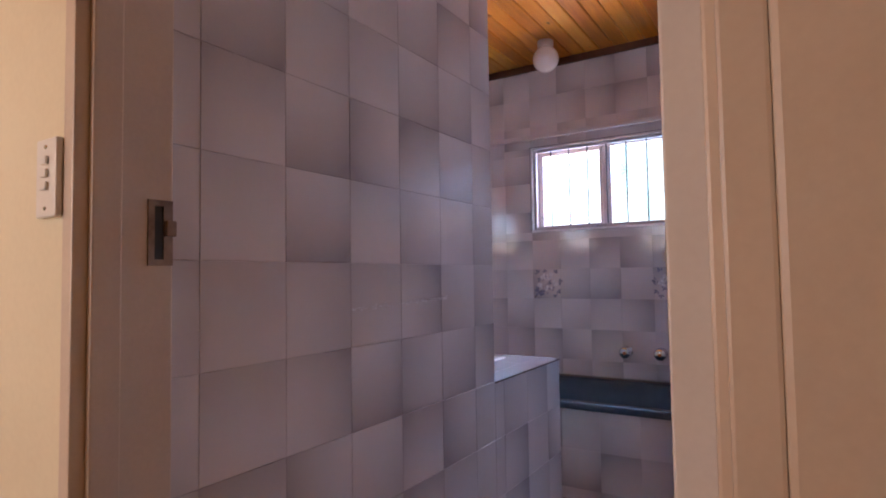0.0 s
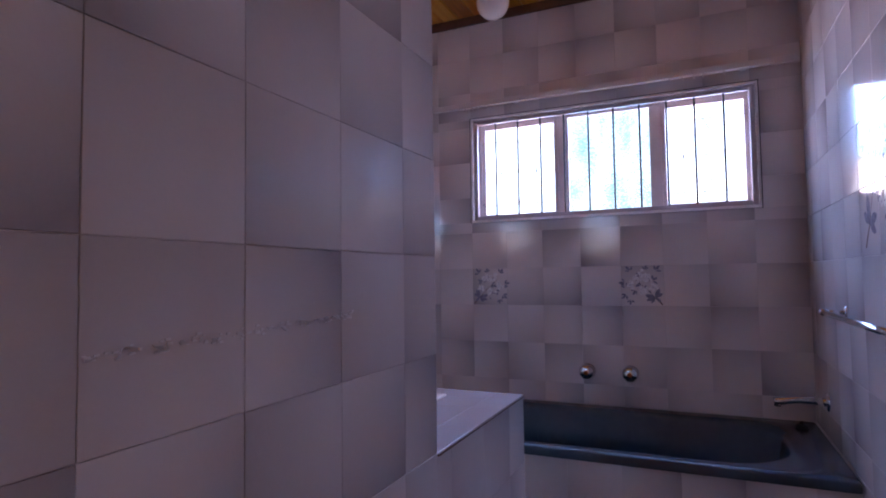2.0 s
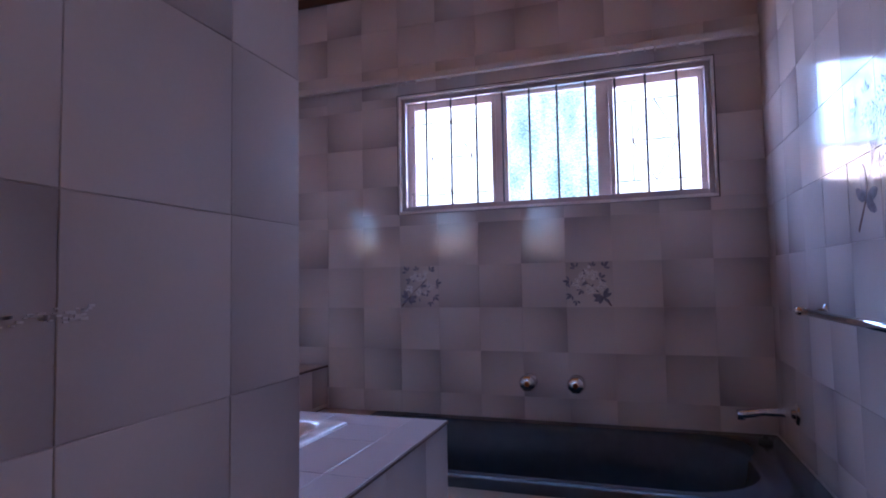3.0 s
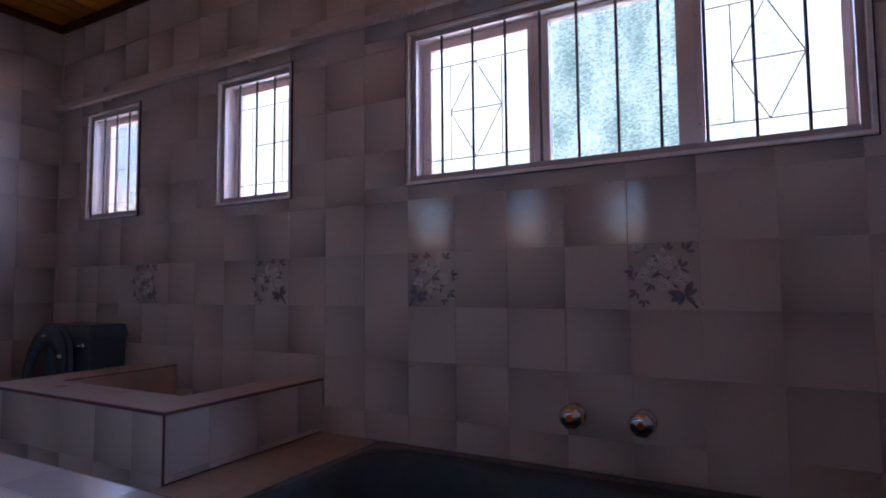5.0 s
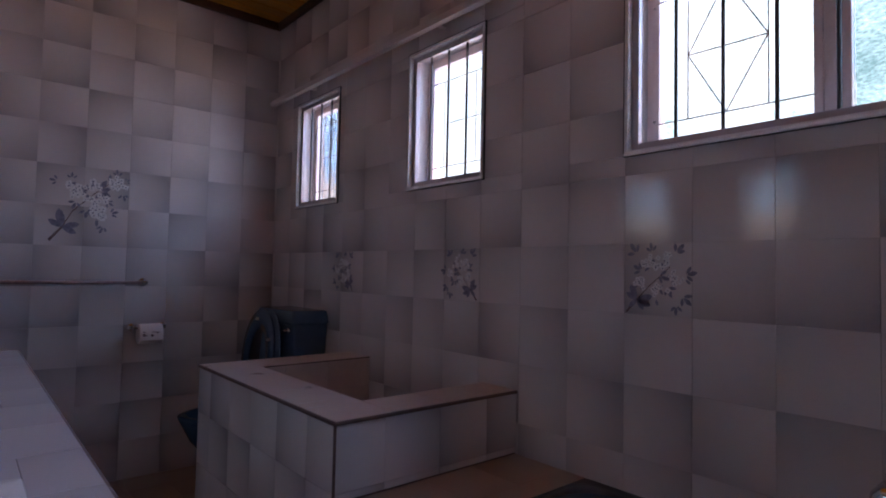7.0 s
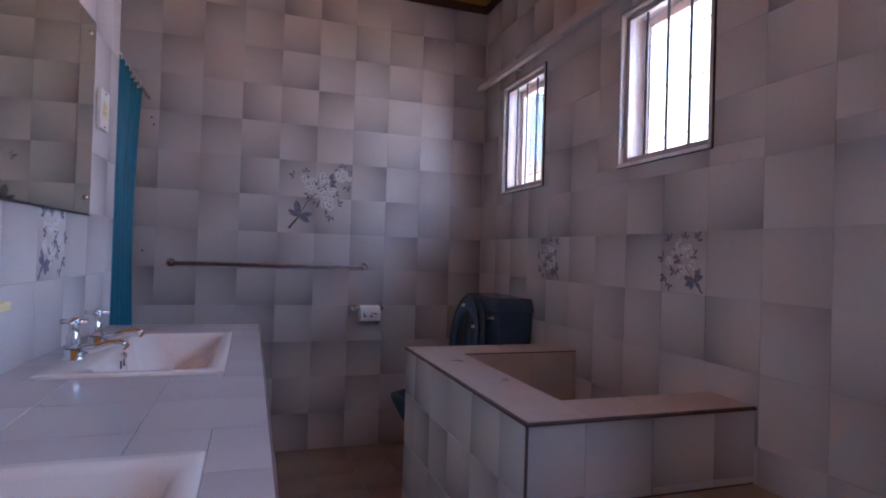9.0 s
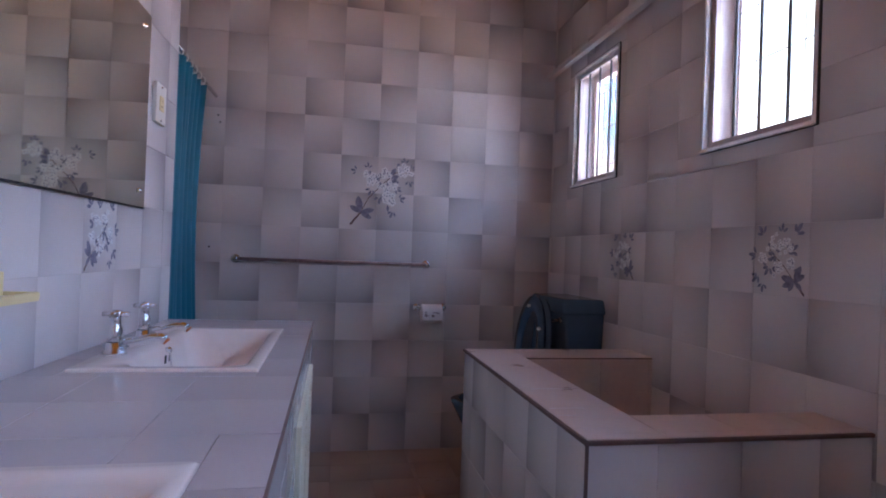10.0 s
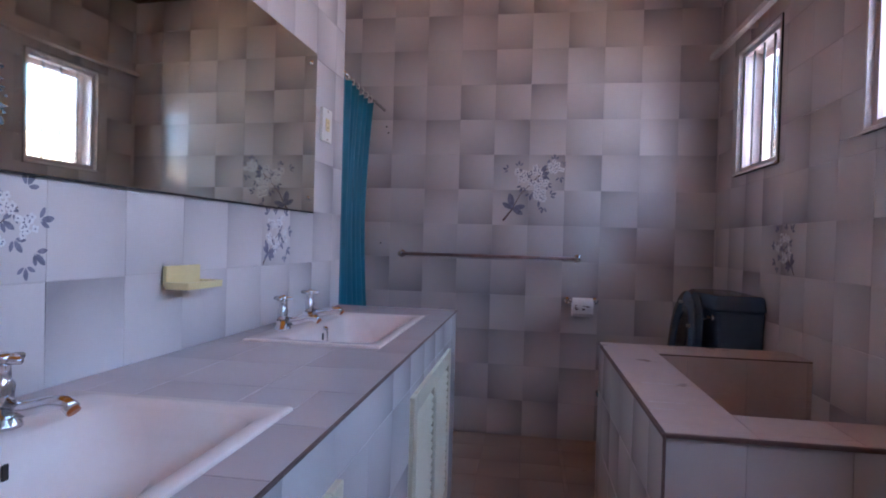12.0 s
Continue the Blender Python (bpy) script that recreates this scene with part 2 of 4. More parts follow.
def box(x0, x1, y0, y1, z0, z1, bevel=0.0, bm=None, segs=2, mat=0):
    b = bmesh.new()
    bmesh.ops.create_cube(b, size=1)
    for v in b.verts:
        v.co = Vector(((x0 + x1) / 2 + v.co.x * (x1 - x0), (y0 + y1) / 2 + v.co.y * (y1 - y0), (z0 + z1) / 2 + v.co.z * (z1 - z0)))
    if bevel:
        bmesh.ops.bevel(b, geom=b.edges[:], offset=bevel, segments=segs, affect="EDGES", profile=0.6)
    for f in b.faces:
        f.material_index = mat
    return merge(bm, b)


def merge(bm, b):
    if bm is None:
        return b
    me = bpy.data.meshes.new("tmp")
    b.to_mesh(me)
    b.free()
    bm.from_mesh(me)
    bpy.data.meshes.remove(me)
    return bm


def tube(points, radius, sides=12, bm=None, cap=True, mat=0):
    """A swept round bar along points; radius may be a list."""
    b = bmesh.new()
    pts = [Vector(p) for p in points]
    rs = radius if isinstance(radius, (list, tuple)) else [radius] * len(pts)
    rings, side = [], None
    for i, p in enumerate(pts):
        d = (pts[min(i + 1, len(pts) - 1)] - pts[max(i - 1, 0)]).normalized()
        if side is None:
            side = d.orthogonal().normalized()
        side = (side - d * side.dot(d)).normalized()
        up = d.cross(side)
        rings.append([b.verts.new(p + (side * math.cos(a) + up * math.sin(a)) * rs[i]) for a in (2 * math.pi * k / sides for k in range(sides))])
    for r0, r1 in zip(rings, rings[1:]):
        for k in range(sides):
            b.faces.new((r0[k], r0[(k + 1) % sides], r1[(k + 1) % sides], r1[k]))
    if cap:
        b.faces.new(rings[0][::-1])
        b.faces.new(rings[-1])
    for f in b.faces:
        f.material_index = mat
    return merge(bm, b)


def lathe(profile, at=(0, 0, 0), sides=24, bm=None, axis="z"):
    """A turned shape from (radius, height) pairs."""
    b = bmesh.new()
    rings = []
    for r, h in profile:
        ring = []
        for k in range(sides):
            a = 2 * math.pi * k / sides
            c = (r * math.cos(a), r * math.sin(a), h)
            if axis == "y":
                c = (c[0], -c[2], c[1])
            elif axis == "x":
                c = (c[2], c[0], c[1])
            ring.append(b.verts.new(Vector(c) + Vector(at)))
        rings.append(ring)
    for r0, r1 in zip(rings, rings[1:]):
        for k in range(sides):
            b.faces.new((r0[k], r0[(k + 1) % sides], r1[(k + 1) % sides], r1[k]))
    b.faces.new(rings[0][::-1])
    b.faces.new(rings[-1])
    bmesh.ops.recalc_face_normals(b, faces=b.faces[:])
    return merge(bm, b)


def rounded_loop(x0, x1, y0, y1, r, n=6):
    pts = []
    for cx, cy, a0 in ((x1 - r, y1 - r, 0), (x0 + r, y1 - r, 90), (x0 + r, y0 + r, 180), (x1 - r, y0 + r, 270)):
        for k in range(n + 1):
            a = radians(a0 + 90 * k / n)
            pts.append((cx + r * math.cos(a), cy + r * math.sin(a)))
    return pts


def bowl(loops, bm=None, close=True):
    """Skins a stack of equal-length loops of (x, y) at heights z."""
    b = bmesh.new()
    rings = [[b.verts.new((x, y, z)) for x, y in pts] for pts, z in loops]
    for r0, r1 in zip(rings, rings[1:]):
        for k in range(len(r0)):
            b.faces.new((r0[k], r0[(k + 1) % len(r0)], r1[(k + 1) % len(r0)], r1[k]))
    if close:
        b.faces.new(rings[-1])
    bmesh.ops.recalc_face_normals(b, faces=b.faces[:])
    return merge(bm, b)


def cut(rects, hole):
    """Rectangles (u0, u1, v0, v1) less a hole."""
    a0, a1, b0, b1 = hole
    out = []
    for u0, u1, v0, v1 in rects:
        if a0 >= u1 or a1 <= u0 or b0 >= v1 or b1 <= v0:
            out.append((u0, u1, v0, v1))
            continue
        if v0 < b0:
            out.append((u0, u1, v0, b0))
        if v1 > b1:
            out.append((u0, u1, b1, v1))
        lo, hi = max(v0, b0), min(v1, b1)
        if u0 < a0:
            out.append((u0, a0, lo, hi))
        if u1 > a1:
            out.append((a1, u1, lo, hi))
    return out


def skewed(ob):
    """The wall behind the basins, and all that hangs on it, runs two degrees off square."""
    ob.matrix_basis = Matrix.Translation((XL, YM, 0)) @ pose(0, 0, 0, 0, 0, -2.0) @ Matrix.Translation((-XL, -YM, 0))


TILE_MESHES = {}


def tile_mesh(w, h, mat, depth):
    key = (round(w, 3), round(h, 3), mat.name)
    if key not in TILE_MESHES:
        me = bpy.data.meshes.new("tile")
        c, g = 0.0007, 0.0004
        a, b = w / 2 - g, h / 2 - g
        a2, b2 = a - c, b - c
        vs = [(-a, -b, -0.001), (a, -b, -0.001), (a, b, -0.001), (-a, b, -0.001), (-a, -b, depth - c), (a, -b, depth - c), (a, b, depth - c), (-a, b, depth - c), (-a2, -b2, depth), (a2, -b2, depth), (a2, b2, depth), (-a2, b2, depth)]
        fs = [(8, 9, 10, 11)]
        for k in range(4):
            j = (k + 1) % 4
            fs += [(k, j, j + 4, k + 4), (k + 4, j + 4, j + 8, k + 8)]
        me.from_pydata(vs, [], fs)
        me.materials.append(mat)
        TILE_MESHES[key] = me
    return TILE_MESHES[key]


def tile_field(parent, origin, u, v, width, height, u_off=0.0, v_off=0.0, holes=(), mat=None, size=0.2, depth=0.002, seed=1, sv=None, turn=True):
    """Lays tiles over a rectangle from origin along u and v; joints fall at u_off, v_off + whole tiles."""
    rng = random.Random(seed)
    mat, sv = mat or TILE, sv or size
    O, U, V = Vector(origin), Vector(u), Vector(v)
    N = U.cross(V)

    def marks(length, off, s):
        out, p = [0.0], off % s
        if p < 0.012:
            p += s
        while p < length - 0.012:
            out.append(p)
            p += s
        return out + [length]

    us, vs_ = marks(width, u_off, size), marks(height, v_off, sv)
    for a0, a1 in zip(us, us[1:]):
        for b0, b1 in zip(vs_, vs_[1:]):
            rects = [(a0, a1, b0, b1)]
            for h in holes:
                rects = cut(rects, h)
            for r0, r1, s0, s1 in rects:
                w, h = r1 - r0, s1 - s0
                if w < 0.008 or h < 0.008:
                    continue
                ob = new("tile", tile_mesh(w, h, mat, depth))
                k = rng.randrange(4)
                if abs(w - h) > 0.002 or not turn:
                    k = 2 * (k % 2)
                m = Matrix((U, V, N)).transposed().to_4x4()
                m.translation = O + U * (r0 + r1) / 2 + V * (s0 + s1) / 2
                tilt = Matrix.Rotation(radians(rng.gauss(0, 0.14)), 4, "X") @ Matrix.Rotation(radians(rng.gauss(0, 0.14)), 4, "Y")
                ob.matrix_basis = m @ tilt @ Matrix.Rotation(k * math.pi / 2, 4, "Z")
                ob.parent = parent


# printed sprays on a unit square: foot, hub, root leaves (angle, length), blossom heads (x, y, spread), leaf sprigs (x, y, angle, length)
SPRAY_PANEL = dict(
    foot=(0.15, 0.06), hub=(0.28, 0.23), roots=((2.6, 0.17), (1.75, 0.23), (0.25, 0.19), (-0.45, 0.17)),
    stem=((0.28, 0.23), (0.38, 0.43), (0.50, 0.56), (0.64, 0.70), (0.80, 0.84)),
    heads=((0.37, 0.70, 0.062), (0.61, 0.59, 0.058), (0.67, 0.42, 0.052), (0.84, 0.82, 0.056), (0.60, 0.76, 0.034)),
    sprigs=((0.22, 0.79, 2.9, 0.075), (0.36, 0.83, 1.5, 0.07), (0.42, 0.56, 4.3, 0.09), (0.55, 0.69, 2.7, 0.09), (0.66, 0.72, 1.1, 0.14), (0.66, 0.70, -0.2, 0.12), (0.75, 0.58, -0.6, 0.07), (0.53, 0.46, 4.6, 0.09), (0.79, 0.43, 0.4, 0.085), (0.72, 0.27, 4.4, 0.085), (0.86, 0.92, 1.6, 0.075), (0.95, 0.86, 0.6, 0.05), (0.93, 0.70, 4.9, 0.08)))
SPRAY_TILE = dict(
    swell=1.35, foot=(0.96, 0.03), hub=(0.79, 0.21), roots=((0.5, 0.20), (1.1, 0.24), (3.5, 0.22), (4.1, 0.17), (2.9, 0.24), (5.6, 0.17)),
    stem=((0.79, 0.21), (0.62, 0.40), (0.44, 0.55), (0.30, 0.68)),
    heads=((0.42, 0.72, 0.075), (0.23, 0.52, 0.062), (0.50, 0.36, 0.068), (0.63, 0.70, 0.062), (0.74, 0.46, 0.055)),
    sprigs=((0.22, 0.86, 2.2, 0.11), (0.80, 0.86, 0.9, 0.12), (0.09, 0.57, 3.0, 0.11), (0.72, 0.62, 0.5, 0.10), (0.13, 0.28, 3.9, 0.11), (0.22, 0.16, 4.6, 0.09), (0.56, 0.88, 1.4, 0.09), (0.46, 0.56, 3.6, 0.10), (0.34, 0.40, 4.2, 0.10)))


def flower_motif(name, parent, origin, u, v, size, seed, spray, lift=0.0012, flip=False):
    """A printed spray: stem, leaves and clusters of small blossoms, a hair thick, on the tile's face."""
    rng = random.Random(seed)
    bm = bmesh.new()
    O, U, V = Vector(origin), Vector(u), Vector(v)
    N = U.cross(V)

    def put(pts, layer, mat):
        if flip:
            pts = [(1 - x, y) for x, y in pts][::-1]
        vs = [bm.verts.new(O + U * x * size + V * y * size + N * (lift + layer * 0.00012)) for x, y in pts]
        bm.faces.new(vs).material_index = mat

    def leaf(x, y, ang, ln):
        c, s = math.cos(ang), math.sin(ang)
        shape = [(0, 0), (0.25, 0.17), (0.6, 0.22), (0.85, 0.13), (1, 0.0), (0.82, -0.15), (0.5, -0.21), (0.2, -0.14)]
        put([(x + ln * (a * c - b * s), y + ln * (a * s + b * c)) for a, b in shape], 1, 0)

    def twig(p, q, w):
        d = Vector((q[0] - p[0], q[1] - p[1])).normalized()
        n = Vector((-d.y, d.x)) * w
        put([(p[0] - n.x, p[1] - n.y), (q[0] - n.x * 0.7, q[1] - n.y * 0.7), (q[0] + n.x * 0.7, q[1] + n.y * 0.7), (p[0] + n.x, p[1] + n.y)], 0, 2)

    twig(spray["foot"], spray["hub"], 0.016)
    for p, q in zip(spray["stem"], spray["stem"][1:]):
        twig(p, q, 0.007)
    for a, ln in spray["roots"]:
        leaf(spray["hub"][0], spray["hub"][1], a, ln)
    for x, y, a, ln in spray["sprigs"]:
        for da, k in ((-0.85, 0.8), (0.0, 1.0), (0.8, 0.75)):
            leaf(x + 0.02 * math.cos(a + da), y + 0.02 * math.sin(a + da), a + da + rng.uniform(-0.15, 0.15), ln * k * spray.get("swell", 1.0))
    for bx, by, spread in spray["heads"]:
        for k in range(3):
            leaf(bx + rng.gauss(0, spread), by + rng.gauss(0, spread), rng.uniform(0, 6.28), 0.09)
        for k in range(14):
            px, py = bx + rng.gauss(0, spread * 0.85), by + rng.gauss(0, spread * 0.75)
            rad = rng.uniform(0.020, 0.030)
            for q in range(4):
                a = q * math.pi / 2 + k
                cx, cy = px + rad * 0.8 * math.cos(a), py + rad * 0.8 * math.sin(a)
                put([(cx + rad * 0.72 * math.cos(t), cy + rad * 0.72 * math.sin(t)) for t in (j * math.pi / 3 for j in range(6))], 2 + 0.1 * k + 0.02 * q, 1)
            put([(px + 0.010 * math.cos(t), py + 0.010 * math.sin(t)) for t in (j * math.pi / 2 for j in range(4))], 3.5, 0)
    return part(name, bm, [LEAF_BLUE, BLOSSOM, STEM], parent, "blue and white printed flower spray")


# ---- the shell of the place ----
XL, XR, XE = -0.81, 0.13, -3.90      # entrance wall, bath-end wall, far end wall
YM, YW, YD, YO = 2.295, 4.20, 1.09, 0.942  # mirror wall, window wall, door wall inside and outside
ZC = 2.64
BX = -3.08                           # end of the mirror wall
WINDOWS = [(-1.475, -0.043, 1.458, 2.048), (-2.533, -2.062, 1.458, 2.052), (-3.602, -3.127, 1.456, 2.056)]
G = 0.002

wall_north = None
bm = bmesh.new()
for r in (lambda rects: [rects := cut(rects, w) for w in WINDOWS][-1])([(XE - 0.2, XR + 0.2, -0.1, ZC + 0.1)]):
    box(r[0], r[1], YW + G, YW + 0.17, r[2], r[3], bm=bm)
wall_north = structure("wall_north", bm, GROUT, "window wall of glazed grey-pink tiles with flower tiles", "wall")
wall_west = structure("wall_west", box(XE - 0.2, XE - G, 1.2, YW + G, -0.1, ZC + 0.1), GROUT, "end wall of glazed tiles with a flower panel", "wall")
wall_east = structure("wall_east", box(XR + G, XR + 0.2, YD - G, YW + G, -0.1, ZC + 0.1), GROUT, "bath-end wall of glazed tiles", "wall")
wall_entrance = structure("wall_entrance", box(XL - 0.12, XL - G, YD - G, YM - G, -0.1, ZC + 0.1), GROUT, "tiled side wall by the entrance with a scuff", "wall")
wall_mirror = structure("wall_mirror", box(BX + G, XL - 0.12, YM - 0.14, YM - G, -0.1, ZC + 0.1), GROUT, "tiled wall behind the washbasins", "wall")
skewed(wall_mirror)
wall_alcove = structure("wall_alcove", box(BX + G, BX + 0.14, 1.2, YM - 0.14, -0.1, ZC + 0.1), PLASTER, "plain side wall of the curtained alcove", "wall")
wall_alcove_back = structure("wall_alcove_back", box(XE - 0.2, BX + 0.14, 1.06, 1.2, -0.1, ZC + 0.1), PLASTER, "plain back wall of the curtained alcove", "wall")
JL, JR, ZH = -0.79, 0.053, 2.05
bm = box(-2.6, JL - 0.03, YO, YD - G, -0.1, ZC + 0.1)
box(JR + 0.03, 1.6, YO, YD - G, -0.1, ZC + 0.1, bm=bm)
box(JL - 0.03, JR + 0.03, YO, YD - G, ZH + 0.03, ZC + 0.1, bm=bm)
wall_south = structure("wall_south", bm, PLASTER, "cream plastered passage wall round the doorway", "wall")
bm = box(-2.75, -2.6, -1.5, YO, -0.1, ZC + 0.1)
box(1.6, 1.75, -1.5, YD, -0.1, ZC + 0.1, bm=bm)
# opening behind the passage's added fill lamp, unseen; no window is known here
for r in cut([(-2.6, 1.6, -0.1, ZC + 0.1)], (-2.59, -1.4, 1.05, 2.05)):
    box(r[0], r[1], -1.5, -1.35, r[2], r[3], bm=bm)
wall_passage = structure("wall_passage", bm, PLASTER, "cream plastered walls of the passage", "wall")

floor = structure("floor", box(XE, XR, YM - 1.1, YW, -0.1, -G), GROUT_DARK, "brown tiled bathroom floor", "floor")
floor_entry = structure("floor_entry", box(XL, XR, YD, YM - 1.1 + 0.0, -0.1, -G), GROUT_DARK, "brown tiled floor at the entrance", "floor")
floor_passage = structure("floor_passage", box(-2.6, 1.6, -1.35, YD, -0.1, -0.002), FLOOR_TILE, "brown floor of the passage", "floor")

# boarded ceiling with grooves, boards running away from the window wall
bm = bmesh.new()
x = -4.1
while x < 1.75:
    box(x + 0.003, x + 0.092, -1.5, 4.42, ZC, ZC + 0.016, 0.004, bm, 1)
    x += 0.095
box(-4.1, 1.75, -1.5, 4.42, ZC + 0.0165, ZC + 0.1, bm=bm)
ceiling = structure("ceiling", bm, PINE, "varnished orange pine board ceiling", "ceiling")


def cornice(x0, x1, y0, y1):
    return structure("trim", box(x0, x1, y0, y1, ZC - 0.05, ZC - 0.001, 0.008), CORNICE, "dark varnished timber cornice", "trim")


cornice(XE + 0.02, XR - 0.02, YW - 0.022, YW)
cornice(XE, XE + 0.02, 1.2, YW)
cornice(XR - 0.02, XR, YD, YW - 0.0)
cornice(XL, XL + 0.02, YD, YM)
cornice(BX, XL + 0.02, YM, YM + 0.02)

back = bpy.data.materials.new("bright_overcast_distance")
back.use_nodes = True
_n, _l = back.node_tree.nodes, back.node_tree.links
_n.remove(_n["Principled BSDF"])
_e = _n.new("ShaderNodeEmission")
_e.inputs["Color"].default_value, _e.inputs["Strength"].default_value = (0.97, 0.98, 1.0, 1), 4.0
_l.new(_e.outputs[0], _n["Material Output"].inputs["Surface"])
backdrop = structure("backdrop", box(-22, 14, 8.5, 8.6, -0.4, 9), back, "bright hazy distance outside the windows", "backdrop")
ground = structure("ground", box(-400, 400, 4.38, 800, -0.5, -0.4), EARTH, "pale concrete yard outside the windows", "ground")


# ---- doorway ----
def doorway():
    fr = tagged(part("door_frame", box(JL - 0.03, JL, YO - 0.001, YD + 0.006, 0, ZH + 0.03, 0.003), FRAME_PAINT), "pale painted door frame with a metal strike plate", "door frame", kind="structure")
    part("jamb", box(JR, JR + 0.03, YO - 0.012, YD + 0.006, 0, ZH + 0.03, 0.003), FRAME_PAINT, fr)
    part("head", box(JL, JR, YO - 0.012, YD + 0.006, ZH, ZH + 0.03, 0.003), FRAME_PAINT, fr)
    part("stop", box(JL, JL + 0.012, YO + 0.02, YO + 0.065, 0, ZH, 0.003), FRAME_PAINT, fr)
    part("stop", box(JR - 0.012, JR, YO + 0.02, YO + 0.065, 0, ZH, 0.003), FRAME_PAINT, fr)
    part("architrave", box(JR + 0.03, JR + 0.19, YO - 0.016, YO, 0, ZH + 0.06, 0.005), FRAME_PAINT, fr)
    # strike plate with its dark keep
    bm = bmesh.new()
    for r in cut([(1.052, 1.094, 1.190, 1.297)], (1.0625, 1.078, 1.200, 1.287)):
        box(JL + 0.0005, JL + 0.003, r[0], r[1], r[2], r[3], bm=bm)
    sp = part("strike_plate", bm, STRIKE, fr, "worn tarnished strike plate")
    part("keep", box(JL - 0.002, JL + 0.0012, 1.0625, 1.078, 1.200, 1.287), RUBBER, sp)
    part("keep_lip", box(JL + 0.003, JL + 0.010, 1.080, 1.097, 1.238, 1.264, 0.002), STRIKE, sp)
    return fr


doorway()


def door_leaf():
    d = tagged(new("door"), "white painted flush door standing open", "door", kind="structure")
    d.location = (JR - 0.025, YD + 0.008, 0)
    d.rotation_euler = (0, 0, radians(4.75))
    part("leaf", box(-0.04, 0.0, 0.0, 0.755, 0.012, 2.035, 0.003), DOOR_PAINT, d)
    bm = box(-0.047, -0.0402, 0.688, 0.722, 1.155, 1.318, 0.003)
    hp = part("handle_plate", bm, CHROME, d, "chrome handle plate")
    bm = tube([(-0.045, 0.705, 1.272), (-0.078, 0.705, 1.272), (-0.088, 0.700, 1.272), (-0.092, 0.688, 1.272), (-0.091, 0.645, 1.270), (-0.085, 0.60, 1.268)], [0.010, 0.010, 0.010, 0.010, 0.009, 0.007], 12)
    part("lever", bm, CHROME, hp, "", True)
    part("keyhole", box(-0.0478, -0.0472, 0.702, 0.708, 1.19, 1.21), RUBBER, hp)
    bm = box(0.0002, 0.007, 0.688, 0.722, 1.155, 1.318, 0.003)
    tube([(0.005, 0.705, 1.272), (0.045, 0.705, 1.272), (0.055, 0.69, 1.272), (0.056, 0.59, 1.269)], 0.009, 12, bm)
    part("back_handle", bm, CHROME, d, "chrome handle plate")
    for z in (0.25, 1.75):
        part("hinge", tube([(0.004, -0.004, z), (0.004, -0.004, z + 0.1)], 0.006, 10), CHROME, d)


door_leaf()


def light_switch():
    s = thing("light_switch", "white three-lever light switch plate on cream wall", "light switch")
    part("plate", box(-0.881, -0.819, YO - 0.011, YO, 1.262, 1.380, 0.003), PLATE, s)
    for k in range(3):
        z = 1.302 + 0.019 * k
        part("rocker", box(-0.859, -0.841, YO - 0.016, YO - 0.0108, z, z + 0.013, 0.002), PLATE, s)
    for z in (1.275, 1.367):
        part("screw", lathe([(0.0035, 0), (0.003, 0.0015)], (-0.850, YO - 0.011, z), 10, None, "y"), CHROME, s)


light_switch()


def blank_plate():
    s = thing("wall_plate", "small white blank plate beside the doorway", "wall plate")
    part("plate", box(0.15, 0.21, YO - 0.03, YO - 0.016, 1.292, 1.41, 0.004), PLATE, s)
    part("cover", box(0.158, 0.202, YO - 0.033, YO - 0.0295, 1.30, 1.402, 0.003), PLATE, s)


blank_plate()


# ---- windows ----
def sill_bead(width):
    """A strip along the sill whose face slopes up and back into the opening."""
    b = bmesh.new()
    prof = [(-0.016, -0.004), (-0.0165, 0.0), (-0.0095, 0.008), (-0.0093, 0.008), (-0.0093, -0.004)]
    ends = [[b.verts.new((x, y, z)) for y, z in prof] for x in (0.003, width - 0.003)]
    for k in range(len(prof)):
        j = (k + 1) % len(prof)
        b.faces.new((ends[0][k], ends[0][j], ends[1][j], ends[1][k]))
    b.faces.new(ends[0])
    b.faces.new(ends[1])
    bmesh.ops.recalc_face_normals(b, faces=b.faces[:])
    return b


